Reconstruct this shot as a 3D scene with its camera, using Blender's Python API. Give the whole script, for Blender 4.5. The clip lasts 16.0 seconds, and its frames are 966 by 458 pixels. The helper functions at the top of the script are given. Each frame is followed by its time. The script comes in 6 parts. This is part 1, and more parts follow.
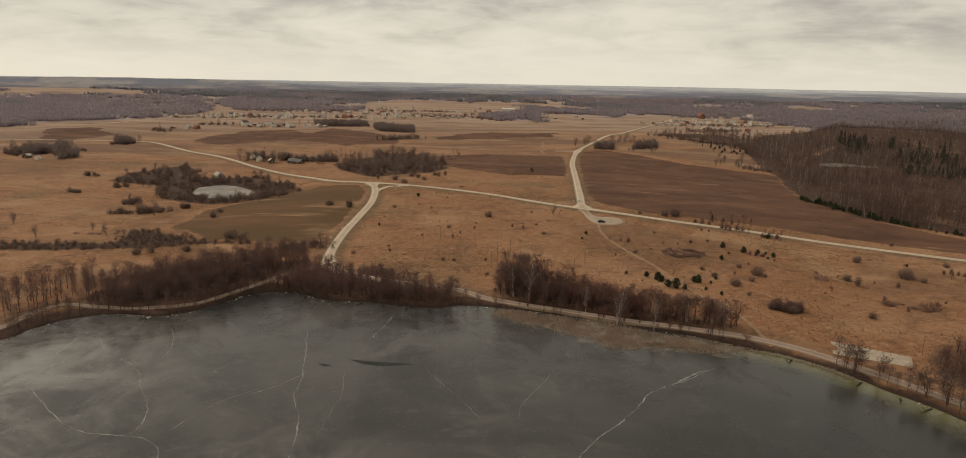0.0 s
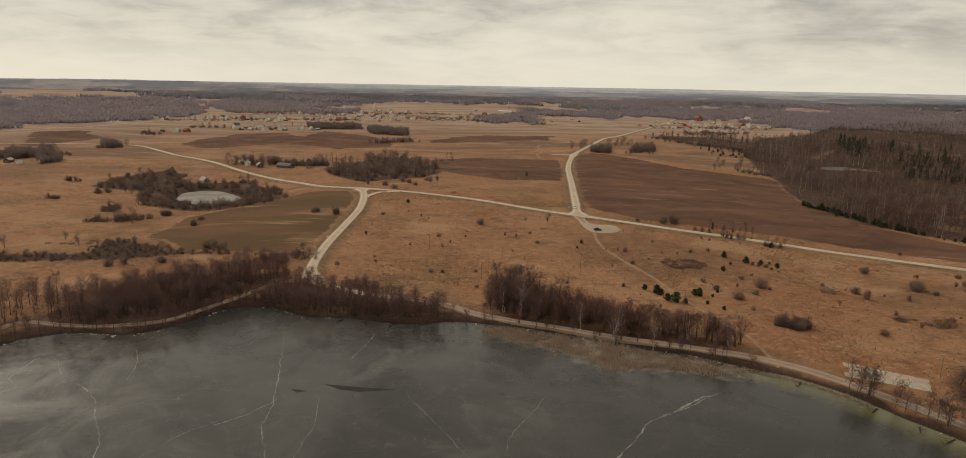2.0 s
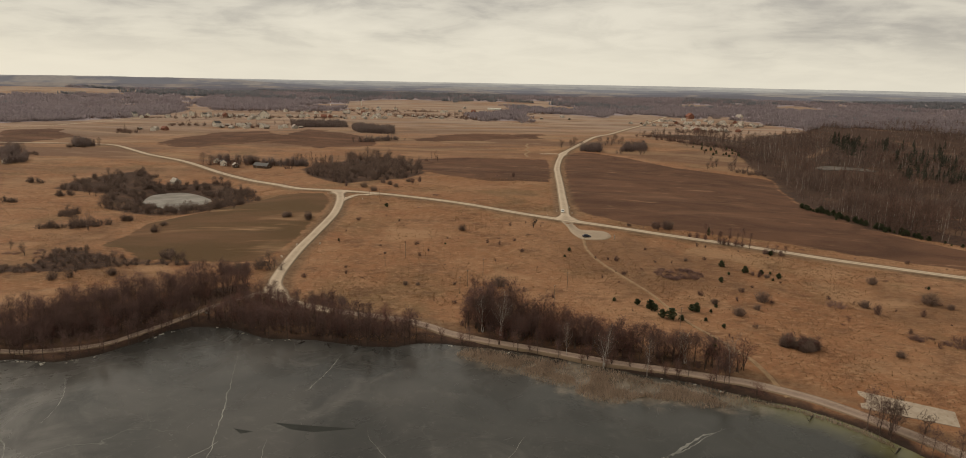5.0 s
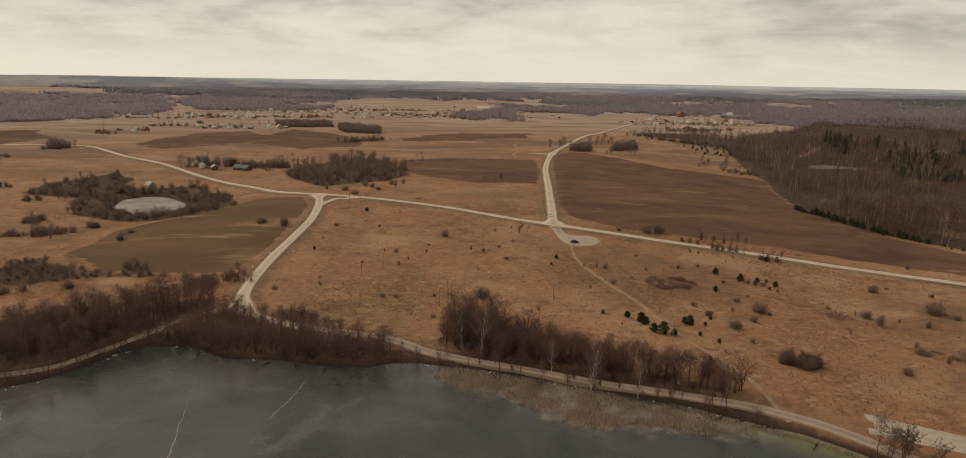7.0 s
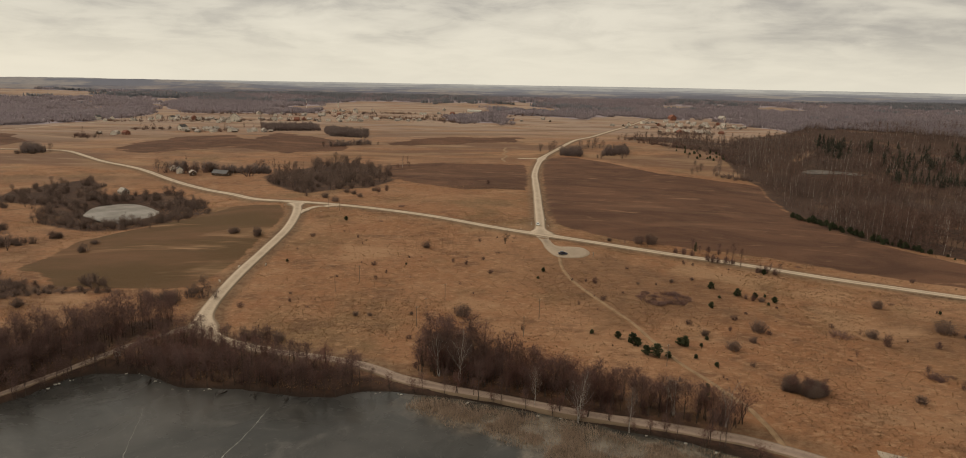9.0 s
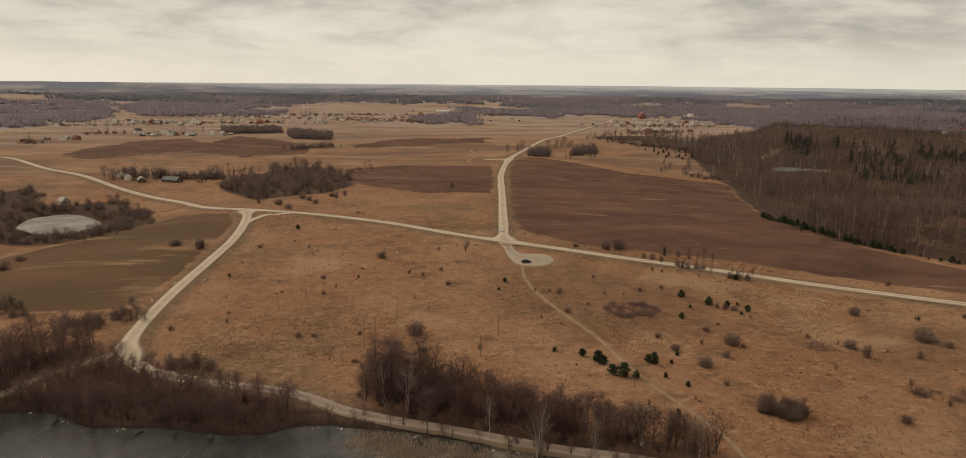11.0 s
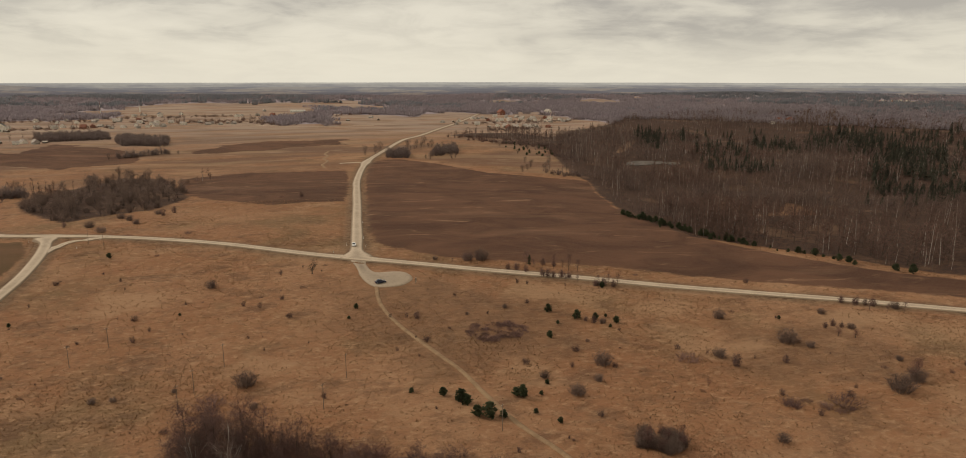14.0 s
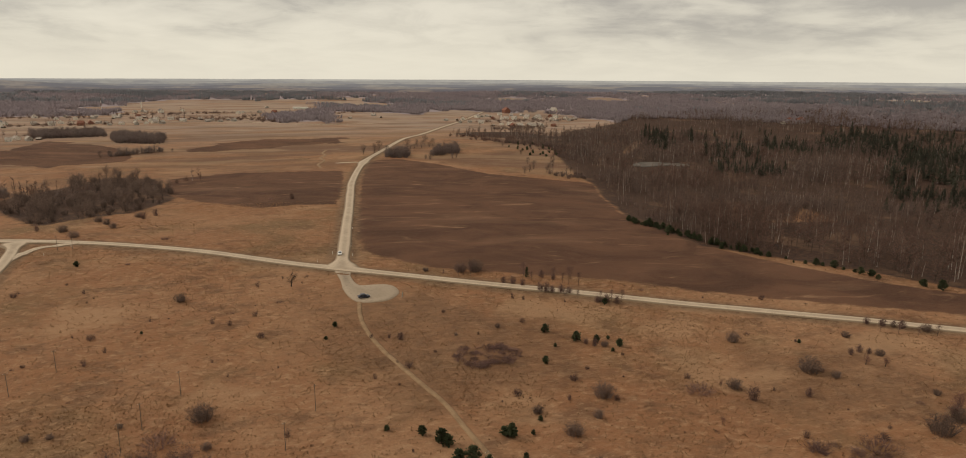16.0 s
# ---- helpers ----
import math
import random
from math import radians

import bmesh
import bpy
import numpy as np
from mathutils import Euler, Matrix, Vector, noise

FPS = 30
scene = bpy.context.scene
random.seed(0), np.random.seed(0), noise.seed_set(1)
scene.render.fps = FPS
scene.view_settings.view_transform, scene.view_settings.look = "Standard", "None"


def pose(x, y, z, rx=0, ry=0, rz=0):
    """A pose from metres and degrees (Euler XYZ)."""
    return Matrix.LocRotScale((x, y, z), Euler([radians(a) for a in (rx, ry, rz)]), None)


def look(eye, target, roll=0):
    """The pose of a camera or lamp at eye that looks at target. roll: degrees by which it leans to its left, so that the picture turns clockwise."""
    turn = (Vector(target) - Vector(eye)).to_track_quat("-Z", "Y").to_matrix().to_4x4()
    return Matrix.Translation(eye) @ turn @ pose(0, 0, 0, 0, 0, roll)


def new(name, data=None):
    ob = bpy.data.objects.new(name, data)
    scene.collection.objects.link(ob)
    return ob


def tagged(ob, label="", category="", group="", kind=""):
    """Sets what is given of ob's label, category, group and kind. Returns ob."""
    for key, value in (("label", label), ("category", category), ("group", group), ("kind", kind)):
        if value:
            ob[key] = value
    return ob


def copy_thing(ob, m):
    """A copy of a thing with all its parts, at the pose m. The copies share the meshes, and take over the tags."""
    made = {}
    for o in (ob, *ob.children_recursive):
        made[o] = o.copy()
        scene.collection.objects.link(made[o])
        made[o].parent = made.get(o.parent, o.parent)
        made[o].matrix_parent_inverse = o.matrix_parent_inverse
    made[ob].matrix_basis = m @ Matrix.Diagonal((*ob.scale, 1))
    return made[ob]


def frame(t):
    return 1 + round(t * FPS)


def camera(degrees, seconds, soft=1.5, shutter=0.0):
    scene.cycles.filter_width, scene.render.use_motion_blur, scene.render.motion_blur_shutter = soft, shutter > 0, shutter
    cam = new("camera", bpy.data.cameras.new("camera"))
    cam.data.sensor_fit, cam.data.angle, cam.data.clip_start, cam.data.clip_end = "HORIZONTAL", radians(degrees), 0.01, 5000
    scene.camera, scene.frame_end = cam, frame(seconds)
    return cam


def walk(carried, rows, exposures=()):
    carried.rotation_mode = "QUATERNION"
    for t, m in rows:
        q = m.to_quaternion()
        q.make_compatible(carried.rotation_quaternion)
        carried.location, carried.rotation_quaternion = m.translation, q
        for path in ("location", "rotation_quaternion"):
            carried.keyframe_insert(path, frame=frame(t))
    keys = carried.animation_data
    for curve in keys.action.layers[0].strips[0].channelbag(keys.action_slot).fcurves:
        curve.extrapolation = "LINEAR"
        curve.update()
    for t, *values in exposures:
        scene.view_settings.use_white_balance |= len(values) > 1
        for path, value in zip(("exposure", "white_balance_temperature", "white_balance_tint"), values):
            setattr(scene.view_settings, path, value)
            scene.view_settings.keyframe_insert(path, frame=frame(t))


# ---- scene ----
cam = camera(72.0, 16.0, soft=0.9)
PATH = [
    (0, (2.068, 5, 85.404), (2.036, 6.951, 84.967), 1.4),
    (0.5, (3.017, 8.875, 85.584), (2.985, 10.827, 85.148), 1.4),
    (1, (3.588, 12.612, 85.580), (3.559, 14.564, 85.146), 1.5),
    (1.5, (4.424, 16.466, 85.668), (4.396, 18.419, 85.234), 1.4),
    (2, (4.927, 20.198, 85.725), (4.903, 22.15, 85.294), 1.4),
    (2.5, (5.768, 23.985, 85.556), (5.746, 25.939, 85.129), 1.4),
    (3, (6.536, 27.881, 85.578), (6.518, 29.835, 85.152), 1.4),
    (3.5, (7.173, 31.779, 85.418), (7.159, 33.734, 84.995), 1.4),
    (4, (7.971, 35.862, 85.516), (7.961, 37.815, 85.086), 1.4),
    (6.5, (12.288, 55.364, 85.579), (12.311, 57.315, 85.137), 1.4),
    (7, (13.421, 59.324, 85.993), (13.449, 61.274, 85.550), 1.3),
    (7.5, (14.13, 63.232, 85.906), (14.166, 65.183, 85.467), 1.4),
    (8, (15.494, 67.635, 85.960), (15.533, 69.587, 85.526), 1.4),
    (8.5, (16.407, 71.845, 86.122), (16.453, 73.796, 85.688), 1.4),
    (11, (24.959, 94.159, 85.724), (25.089, 96.107, 85.291), 0.9),
    (11.5, (25.999, 97.917, 85.903), (26.246, 99.854, 85.473), 0.7),
    (12, (27.083, 102.255, 86.278), (27.395, 104.184, 85.847), 0.6),
    (12.5, (28.855, 106.704, 86.632), (29.218, 108.623, 86.199), 0.5),
    (13, (30.377, 111.294, 86.826), (30.826, 113.195, 86.392), 0.5),
    (13.5, (32.068, 116.117, 86.952), (32.575, 118.003, 86.516), 0.5),
    (14, (35.076, 120.897, 86.913), (35.593, 122.780, 86.475), 0.4),
    (14.5, (37.225, 125.590, 86.756), (37.740, 127.474, 86.317), 0.5),
    (15, (39.788, 130.387, 86.802), (40.298, 132.273, 86.362), 0.6),
    (15.5, (42.791, 135.494, 86.721), (43.293, 137.381, 86.280), 0.6),
    (16, (45.388, 140.307, 87.078), (45.887, 142.193, 86.633), 0.7),
]
walk(cam, [(t, look(eye, target, roll)) for t, eye, target, roll in PATH])

# ---- sky, sun ----
world = bpy.data.worlds.new("overcast_sky")
scene.world = world
world.use_nodes = True


def build_sky():
    nt = world.node_tree
    nt.nodes.clear()
    N, L = nt.nodes.new, nt.links.new

    def math_node(op, a, b=None, clamp=False):
        n = N("ShaderNodeMath")
        n.operation, n.use_clamp = op, clamp
        for k, v in enumerate((a, b)):
            if v is None:
                continue
            if isinstance(v, (int, float)):
                n.inputs[k].default_value = v
            else:
                L(v, n.inputs[k])
        return n.outputs[0]

    tex = N("ShaderNodeTexCoord")
    sep = N("ShaderNodeSeparateXYZ")
    L(tex.outputs["Generated"], sep.inputs[0])
    up = math_node("MAXIMUM", sep.outputs[2], 0.0)
    flat = math_node("ADD", up, 0.17)
    com = N("ShaderNodeCombineXYZ")
    L(math_node("DIVIDE", sep.outputs[0], flat), com.inputs[0])
    L(math_node("DIVIDE", sep.outputs[1], flat), com.inputs[1])

    def clouds(scale, detail, rough, lo, hi, off):
        mp = N("ShaderNodeMapping")
        mp.inputs["Location"].default_value = off
        L(com.outputs[0], mp.inputs[0])
        nz = N("ShaderNodeTexNoise")
        nz.inputs["Scale"].default_value, nz.inputs["Detail"].default_value, nz.inputs["Roughness"].default_value = scale, detail, rough
        nz.inputs["Distortion"].default_value = 0.4
        L(mp.outputs[0], nz.inputs["Vector"])
        mr = N("ShaderNodeMapRange")
        mr.interpolation_type = "SMOOTHSTEP"
        mr.inputs[1].default_value, mr.inputs[2].default_value = lo, hi
        L(nz.outputs[0], mr.inputs[0])
        return mr.outputs[0]

    big = clouds(0.55, 5, 0.55, 0.38, 0.60, (2.2, 9.1, 0))
    fine = clouds(2.1, 7, 0.62, 0.36, 0.70, (0.6, 5.2, 0))
    dark = math_node("ADD", math_node("MULTIPLY", big, 0.62), math_node("MULTIPLY", fine, 0.44))
    # above view, cover is made thin west and heavy east to tone the ice
    high = N("ShaderNodeMapRange")
    high.interpolation_type = "SMOOTHSTEP"
    high.inputs[1].default_value, high.inputs[2].default_value, high.inputs[3].default_value, high.inputs[4].default_value = 0.28, 0.55, 0.0, 0.9
    L(sep.outputs[2], high.inputs[0])
    dark = math_node("ADD", dark, math_node("MULTIPLY", high.outputs[0], sep.outputs[0]))
    # the sun stands behind the clouds in the west, so they thicken eastwards
    dark = math_node("ADD", dark, math_node("MULTIPLY", sep.outputs[0], 0.27), True)
    ramp = N("ShaderNodeValToRGB")
    ramp.color_ramp.elements[0].position, ramp.color_ramp.elements[1].position = 0.0, 1.0
    ramp.color_ramp.elements[0].color = (0.665, 0.612, 0.505, 1)
    ramp.color_ramp.elements[1].color = (0.375, 0.345, 0.300, 1)
    mid = ramp.color_ramp.elements.new(0.45)
    mid.color = (0.565, 0.520, 0.432, 1)
    L(dark, ramp.inputs[0])
    # pale break under the cloud base along the horizon
    low = N("ShaderNodeMapRange")
    low.interpolation_type = "SMOOTHSTEP"
    low.inputs[1].default_value, low.inputs[2].default_value = 0.0, 0.085
    low.inputs[3].default_value, low.inputs[4].default_value = 0.85, 0.0
    L(sep.outputs[2], low.inputs[0])
    pale = N("ShaderNodeMix")
    pale.data_type = "RGBA"
    L(low.outputs[0], pale.inputs[0])
    L(ramp.outputs[0], pale.inputs[6])
    pale.inputs[7].default_value = (0.690, 0.640, 0.525, 1)
    sky = N("ShaderNodeTexSky")
    sky.sky_type, sky.sun_disc = "NISHITA", False
    sky.sun_elevation, sky.sun_rotation = radians(38), radians(-62)
    bg1, bg2, mix, out = N("ShaderNodeBackground"), N("ShaderNodeBackground"), N("ShaderNodeMixShader"), N("ShaderNodeOutputWorld")
    L(sky.outputs[0], bg1.inputs[0])
    bg1.inputs[1].default_value = 0.08
    L(pale.outputs[2], bg2.inputs[0])
    bg2.inputs[1].default_value = 1.22
    mix.inputs[0].default_value = 0.93
    L(bg1.outputs[0], mix.inputs[1])
    L(bg2.outputs[0], mix.inputs[2])
    L(mix.outputs[0], out.inputs[0])


build_sky()
sun = new("sun", bpy.data.lights.new("sun", "SUN"))
sun.data.energy, sun.data.angle, sun.data.color = 1.35, radians(14), (1.0, 0.90, 0.77)
sun.matrix_world = look((-900, 520, 800), (0, 0, 0))


# ---- materials ----
def rgb(c):
    return (c[0], c[1], c[2], 1)


class Mat:
    """A node material with a Principled shader and a few helpers."""

    def __init__(self, name, rough=0.9, spec=0.2):
        self.m = bpy.data.materials.new(name)
        self.m.use_nodes = True
        self.nt = self.m.node_tree
        self.bsdf = self.nt.nodes["Principled BSDF"]
        self.bsdf.inputs["Roughness"].default_value = rough
        self.bsdf.inputs["Specular IOR Level"].default_value = spec
        self.tc = self.n("ShaderNodeTexCoord")

    def n(self, kind):
        return self.nt.nodes.new(kind)

    def link(self, a, b):
        self.nt.links.new(a, b)

    def noise(self, scale, detail=3, rough=0.55, stretch=None, turn=0.0, dist=0.0):
        z = self.n("ShaderNodeTexNoise")
        z.inputs["Scale"].default_value, z.inputs["Detail"].default_value = scale, detail
        z.inputs["Roughness"].default_value, z.inputs["Distortion"].default_value = rough, dist
        if stretch:
            mp = self.n("ShaderNodeMapping")
            mp.inputs["Scale"].default_value = stretch
            mp.inputs["Rotation"].default_value = (0, 0, turn)
            self.link(self.tc.outputs["Object"], mp.inputs[0])
            self.link(mp.outputs[0], z.inputs["Vector"])
        else:
            self.link(self.tc.outputs["Object"], z.inputs["Vector"])
        return z.outputs[0]

    def rng(self, v, lo, hi, a=0.0, b=1.0):
        r = self.n("ShaderNodeMapRange")
        r.interpolation_type = "SMOOTHSTEP"
        for k, x in zip((1, 2, 3, 4), (lo, hi, a, b)):
            r.inputs[k].default_value = x
        self.link(v, r.inputs[0])
        return r.outputs[0]

    def op(self, kind, a, b):
        o = self.n("ShaderNodeMath")
        o.operation = kind
        for k, v in enumerate((a, b)):
            if isinstance(v, (int, float)):
                o.inputs[k].default_value = v
            else:
                self.link(v, o.inputs[k])
        return o.outputs[0]

    def mix(self, f, a, b, blend="MIX"):
        x = self.n("ShaderNodeMix")
        x.data_type, x.blend_type = "RGBA", blend
        for k, v in ((0, f), (6, a), (7, b)):
            if isinstance(v, (int, float)):
                x.inputs[k].default_value = v
            elif isinstance(v, tuple):
                x.inputs[k].default_value = rgb(v)
            else:
                self.link(v, x.inputs[k])
        return x.outputs[2]

    def attr(self, name):
        a = self.n("ShaderNodeAttribute")
        a.attribute_name = name
        return a.outputs["Fac"]

    def color(self, c):
        if isinstance(c, tuple):
            self.bsdf.inputs["Base Color"].default_value = rgb(c)
        else:
            self.link(c, self.bsdf.inputs["Base Color"])
        return self

    def bump(self, v, strength, dist):
        b = self.n("ShaderNodeBump")
        b.inputs["Strength"].default_value, b.inputs["Distance"].default_value = strength, dist
        self.link(v, b.inputs["Height"])
        self.link(b.outputs[0], self.bsdf.inputs["Normal"])
        return self

    def rough(self, v):
        self.link(v, self.bsdf.inputs["Roughness"])
        return self

    def round_twigs(self, c, share=0.5):
        """Thin round twigs and blades take light from every side."""
        thin, both = self.n("ShaderNodeBsdfTranslucent"), self.n("ShaderNodeMixShader")
        self.link(c, thin.inputs["Color"])
        both.inputs[0].default_value = share
        self.link(self.bsdf.outputs[0], both.inputs[1])
        self.link(thin.outputs[0], both.inputs[2])
        self.link(both.outputs[0], self.nt.nodes["Material Output"].inputs["Surface"])
        return self

    def island(self):
        return self.n("ShaderNodeNewGeometry").outputs["Random Per Island"]

    def each(self):
        return self.n("ShaderNodeObjectInfo").outputs["Random"]


def plain(name, c, c2=None, scale=3.0, rough=0.9, vary=None, spec=0.2, bump=0.0, apart=1.0, thin=False):
    k = Mat(name, rough, spec)
    c2 = c2 or tuple(v * 0.72 for v in c)
    col = k.mix(k.rng(k.noise(scale, 4, 0.6), 0.35, 0.68), c, c2)
    if vary:
        col = k.mix(0.5, col, k.mix(k.island() if vary == "island" else k.each(), tuple(v * (1 - 0.4 * apart) for v in c), tuple(min(1, v * (1 + 0.45 * apart)) for v in c)))
    k.color(col)
    if thin:
        k.round_twigs(col)
    if bump:
        k.bump(k.noise(scale * 6, 3), bump, 0.05)
    return k.m


def grass_material():
    k = Mat("dry_meadow", 0.95, 0.1)
    straw, ochre, rust, olive, earth = (0.306, 0.165, 0.090), (0.260, 0.126, 0.063), (0.258, 0.124, 0.064), (0.168, 0.108, 0.056), (0.122, 0.066, 0.039)
    c = k.mix(k.rng(k.noise(0.011, 4, 0.55), 0.38, 0.62), straw, ochre)
    c = k.mix(k.rng(k.noise(0.026, 5, 0.6), 0.46, 0.64, 0, 0.85), c, rust)
    c = k.mix(k.rng(k.noise(0.019, 5, 0.62, (1, 1, 1), 0.8), 0.50, 0.68, 0, 0.8), c, olive)
    c = k.mix(k.rng(k.noise(0.055, 6, 0.68, (1, 1.4, 1), 0.3), 0.50, 0.66, 0, 0.7), c, earth)
    c = k.mix(k.rng(k.noise(0.17, 6, 0.72), 0.47, 0.68, 0, 0.42), c, (0.130, 0.072, 0.042))
    c = k.mix(k.rng(k.noise(0.30, 5, 0.72, (1, 1.6, 1), 1.1), 0.50, 0.68, 0, 0.6), c, (0.410, 0.252, 0.145))
    c = k.mix(k.rng(k.noise(0.95, 4, 0.75), 0.50, 0.70, 0, 0.30), c, (0.110, 0.062, 0.038))
    c = k.mix(k.rng(k.noise(0.55, 2, 0.5), 0.66, 0.74, 0, 0.35), c, (0.080, 0.048, 0.030))
    # grass darker and browner inside these outlines
    dark_grass = k.rng(k.op("ADD", k.attr("dark_grass"), k.op("MULTIPLY", k.op("SUBTRACT", k.noise(0.05, 5, 0.65), 0.5), 70.0)), -12.0, 14.0, 0.62, 0)
    c = k.mix(dark_grass, c, k.mix(k.rng(k.noise(0.22, 5, 0.7), 0.36, 0.64), (0.190, 0.105, 0.058), (0.105, 0.060, 0.036)))
    blond = k.rng(k.noise(0.021, 5, 0.6, (1, 1.3, 1), 2.1), 0.53, 0.68, 0, 0.62)
    c = k.mix(blond, c, (0.370, 0.224, 0.128))
    c = k.mix(k.rng(k.noise(0.42, 5, 0.7, (0.45, 1.7, 1), 0.55, 0.6), 0.48, 0.70, 0, 0.45), c, (0.345, 0.212, 0.124))
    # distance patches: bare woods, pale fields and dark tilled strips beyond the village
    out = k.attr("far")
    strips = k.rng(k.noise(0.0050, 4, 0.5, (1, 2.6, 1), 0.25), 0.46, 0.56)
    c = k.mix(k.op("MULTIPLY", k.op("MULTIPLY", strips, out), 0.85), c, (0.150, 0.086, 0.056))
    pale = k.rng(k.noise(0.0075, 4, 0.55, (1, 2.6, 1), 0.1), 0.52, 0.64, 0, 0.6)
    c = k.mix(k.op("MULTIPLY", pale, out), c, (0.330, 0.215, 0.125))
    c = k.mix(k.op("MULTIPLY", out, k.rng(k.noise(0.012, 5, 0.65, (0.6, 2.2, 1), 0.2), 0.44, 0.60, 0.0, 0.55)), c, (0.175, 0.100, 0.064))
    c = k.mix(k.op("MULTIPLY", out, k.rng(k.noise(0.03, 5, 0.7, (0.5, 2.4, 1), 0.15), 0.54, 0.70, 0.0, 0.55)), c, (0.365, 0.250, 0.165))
    # haze put into the ground colour: paler and greyer with distance
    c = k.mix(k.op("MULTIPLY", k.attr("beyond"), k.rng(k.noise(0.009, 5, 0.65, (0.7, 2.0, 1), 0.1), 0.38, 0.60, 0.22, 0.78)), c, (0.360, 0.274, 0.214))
    # far wood floor, its colour lifted to violet-grey as haze would
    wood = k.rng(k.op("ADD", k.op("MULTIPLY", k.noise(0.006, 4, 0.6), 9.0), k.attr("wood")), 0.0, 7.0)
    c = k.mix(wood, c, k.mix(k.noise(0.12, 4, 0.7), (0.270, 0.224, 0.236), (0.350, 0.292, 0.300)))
    edge = k.op("MULTIPLY", k.op("SUBTRACT", k.noise(0.12, 4, 0.6), 0.5), 9.0)
    # tilled land
    drift = k.op("MULTIPLY", k.op("MULTIPLY", k.op("SUBTRACT", k.noise(0.014, 4, 0.6), 0.5), 90.0), k.attr("far"))
    till = k.rng(k.op("ADD", k.op("ADD", k.attr("till"), edge), drift), -1.6, 1.6, 1, 0)
    fur = k.noise(0.020, 6, 0.62, (0.9, 1.2, 1), -0.42, 1.2)
    soil = k.mix(k.rng(fur, 0.34, 0.68), (0.142, 0.071, 0.043), (0.078, 0.039, 0.025))
    soil = k.mix(k.rng(k.noise(0.016, 5, 0.6, (0.5, 1.9, 1), -0.3), 0.54, 0.78, 0, 0.8), soil, (0.220, 0.124, 0.076))
    soil = k.mix(k.rng(k.noise(0.045, 6, 0.68, (0.6, 2.0, 1), -0.42, 1.4), 0.555, 0.76, 0, 0.75), soil, (0.330, 0.198, 0.118))
    soil = k.mix(k.rng(k.noise(0.8, 3, 0.7), 0.4, 0.7, 0, 0.35), soil, (0.120, 0.072, 0.046))
    c = k.mix(till, c, soil)
    # winter crop, thin green over brown soil
    crop = k.rng(k.op("ADD", k.attr("crop"), edge), -1.0, 1.0, 1, 0)
    green = k.mix(k.rng(k.noise(0.02, 4, 0.6, (0.6, 1.7, 1), 0.5), 0.40, 0.66), (0.104, 0.063, 0.031), (0.152, 0.083, 0.046))
    green = k.mix(k.rng(k.noise(0.020, 4, 0.6, (0.5, 2.0, 1), 0.75, 0.5), 0.52, 0.68, 0, 0.9), green, (0.335, 0.202, 0.116))
    c = k.mix(crop, c, green)
    # leaf litter under the trees and on the bank
    lit = k.rng(k.op("ADD", k.attr("litter"), edge), -2.5, 2.5, 1, 0)
    floor = k.mix(k.rng(k.noise(0.35, 4, 0.7), 0.35, 0.65), (0.088, 0.050, 0.034), (0.048, 0.030, 0.024))
    floor = k.mix(k.rng(k.noise(0.022, 4, 0.6), 0.55, 0.66, 0, 0.55), floor, (0.185, 0.110, 0.068))
    c = k.mix(lit, c, floor)
    # bank colour much darker at the water's edge
    bank = k.rng(k.op("ADD", k.attr("bank"), k.op("MULTIPLY", edge, 0.22)), 0.9, 3.0, 0.85, 0)
    c = k.mix(bank, c, (0.034, 0.024, 0.019))
    # worn verges of the roads
    verge = k.rng(k.op("ADD", k.attr("road"), k.op("MULTIPLY", edge, 0.25)), 3.2, 9.0, 0.8, 0)
    c = k.mix(verge, c, k.mix(k.rng(k.noise(0.4, 4, 0.7), 0.4, 0.62), (0.205, 0.135, 0.082), (0.110, 0.068, 0.042)))
    k.color(c)
    k.bump(k.op("ADD", k.noise(0.5, 5, 0.7), k.op("MULTIPLY", k.noise(2.4, 3, 0.7), 0.35)), 0.9, 0.5)
    return k.m


def gravel_material(name, a, b, scale=1.0):
    k = Mat(name, 0.92, 0.2)
    c = k.mix(k.rng(k.noise(0.10 * scale, 4, 0.6), 0.35, 0.68), a, b)
    c = k.mix(k.rng(k.attr("across"), 0.12, 0.62, 0.0, 0.75), c, tuple(v * 1.16 for v in a))
    c = k.mix(k.rng(k.attr("across"), 0.72, 1.0, 0.0, 0.9), c, (0.205, 0.145, 0.092))
    c = k.mix(k.rng(k.noise(0.9 * scale, 4, 0.7), 0.50, 0.72, 0, 0.45), c, tuple(v * 0.6 for v in b))
    k.color(c)
    k.bump(k.noise(5.0, 3), 0.4, 0.05)
    return k.m


def trunk_material():
    """Mostly dark stems, with a white birch here and there."""
    k = Mat("woods_trunks", 0.95, 0.1)
    k.color(k.mix(k.rng(k.attr("tint"), 0.80, 0.84), k.mix(k.island(), (0.085, 0.062, 0.050), (0.150, 0.112, 0.090)), (0.40, 0.355, 0.31)))
    return k.m


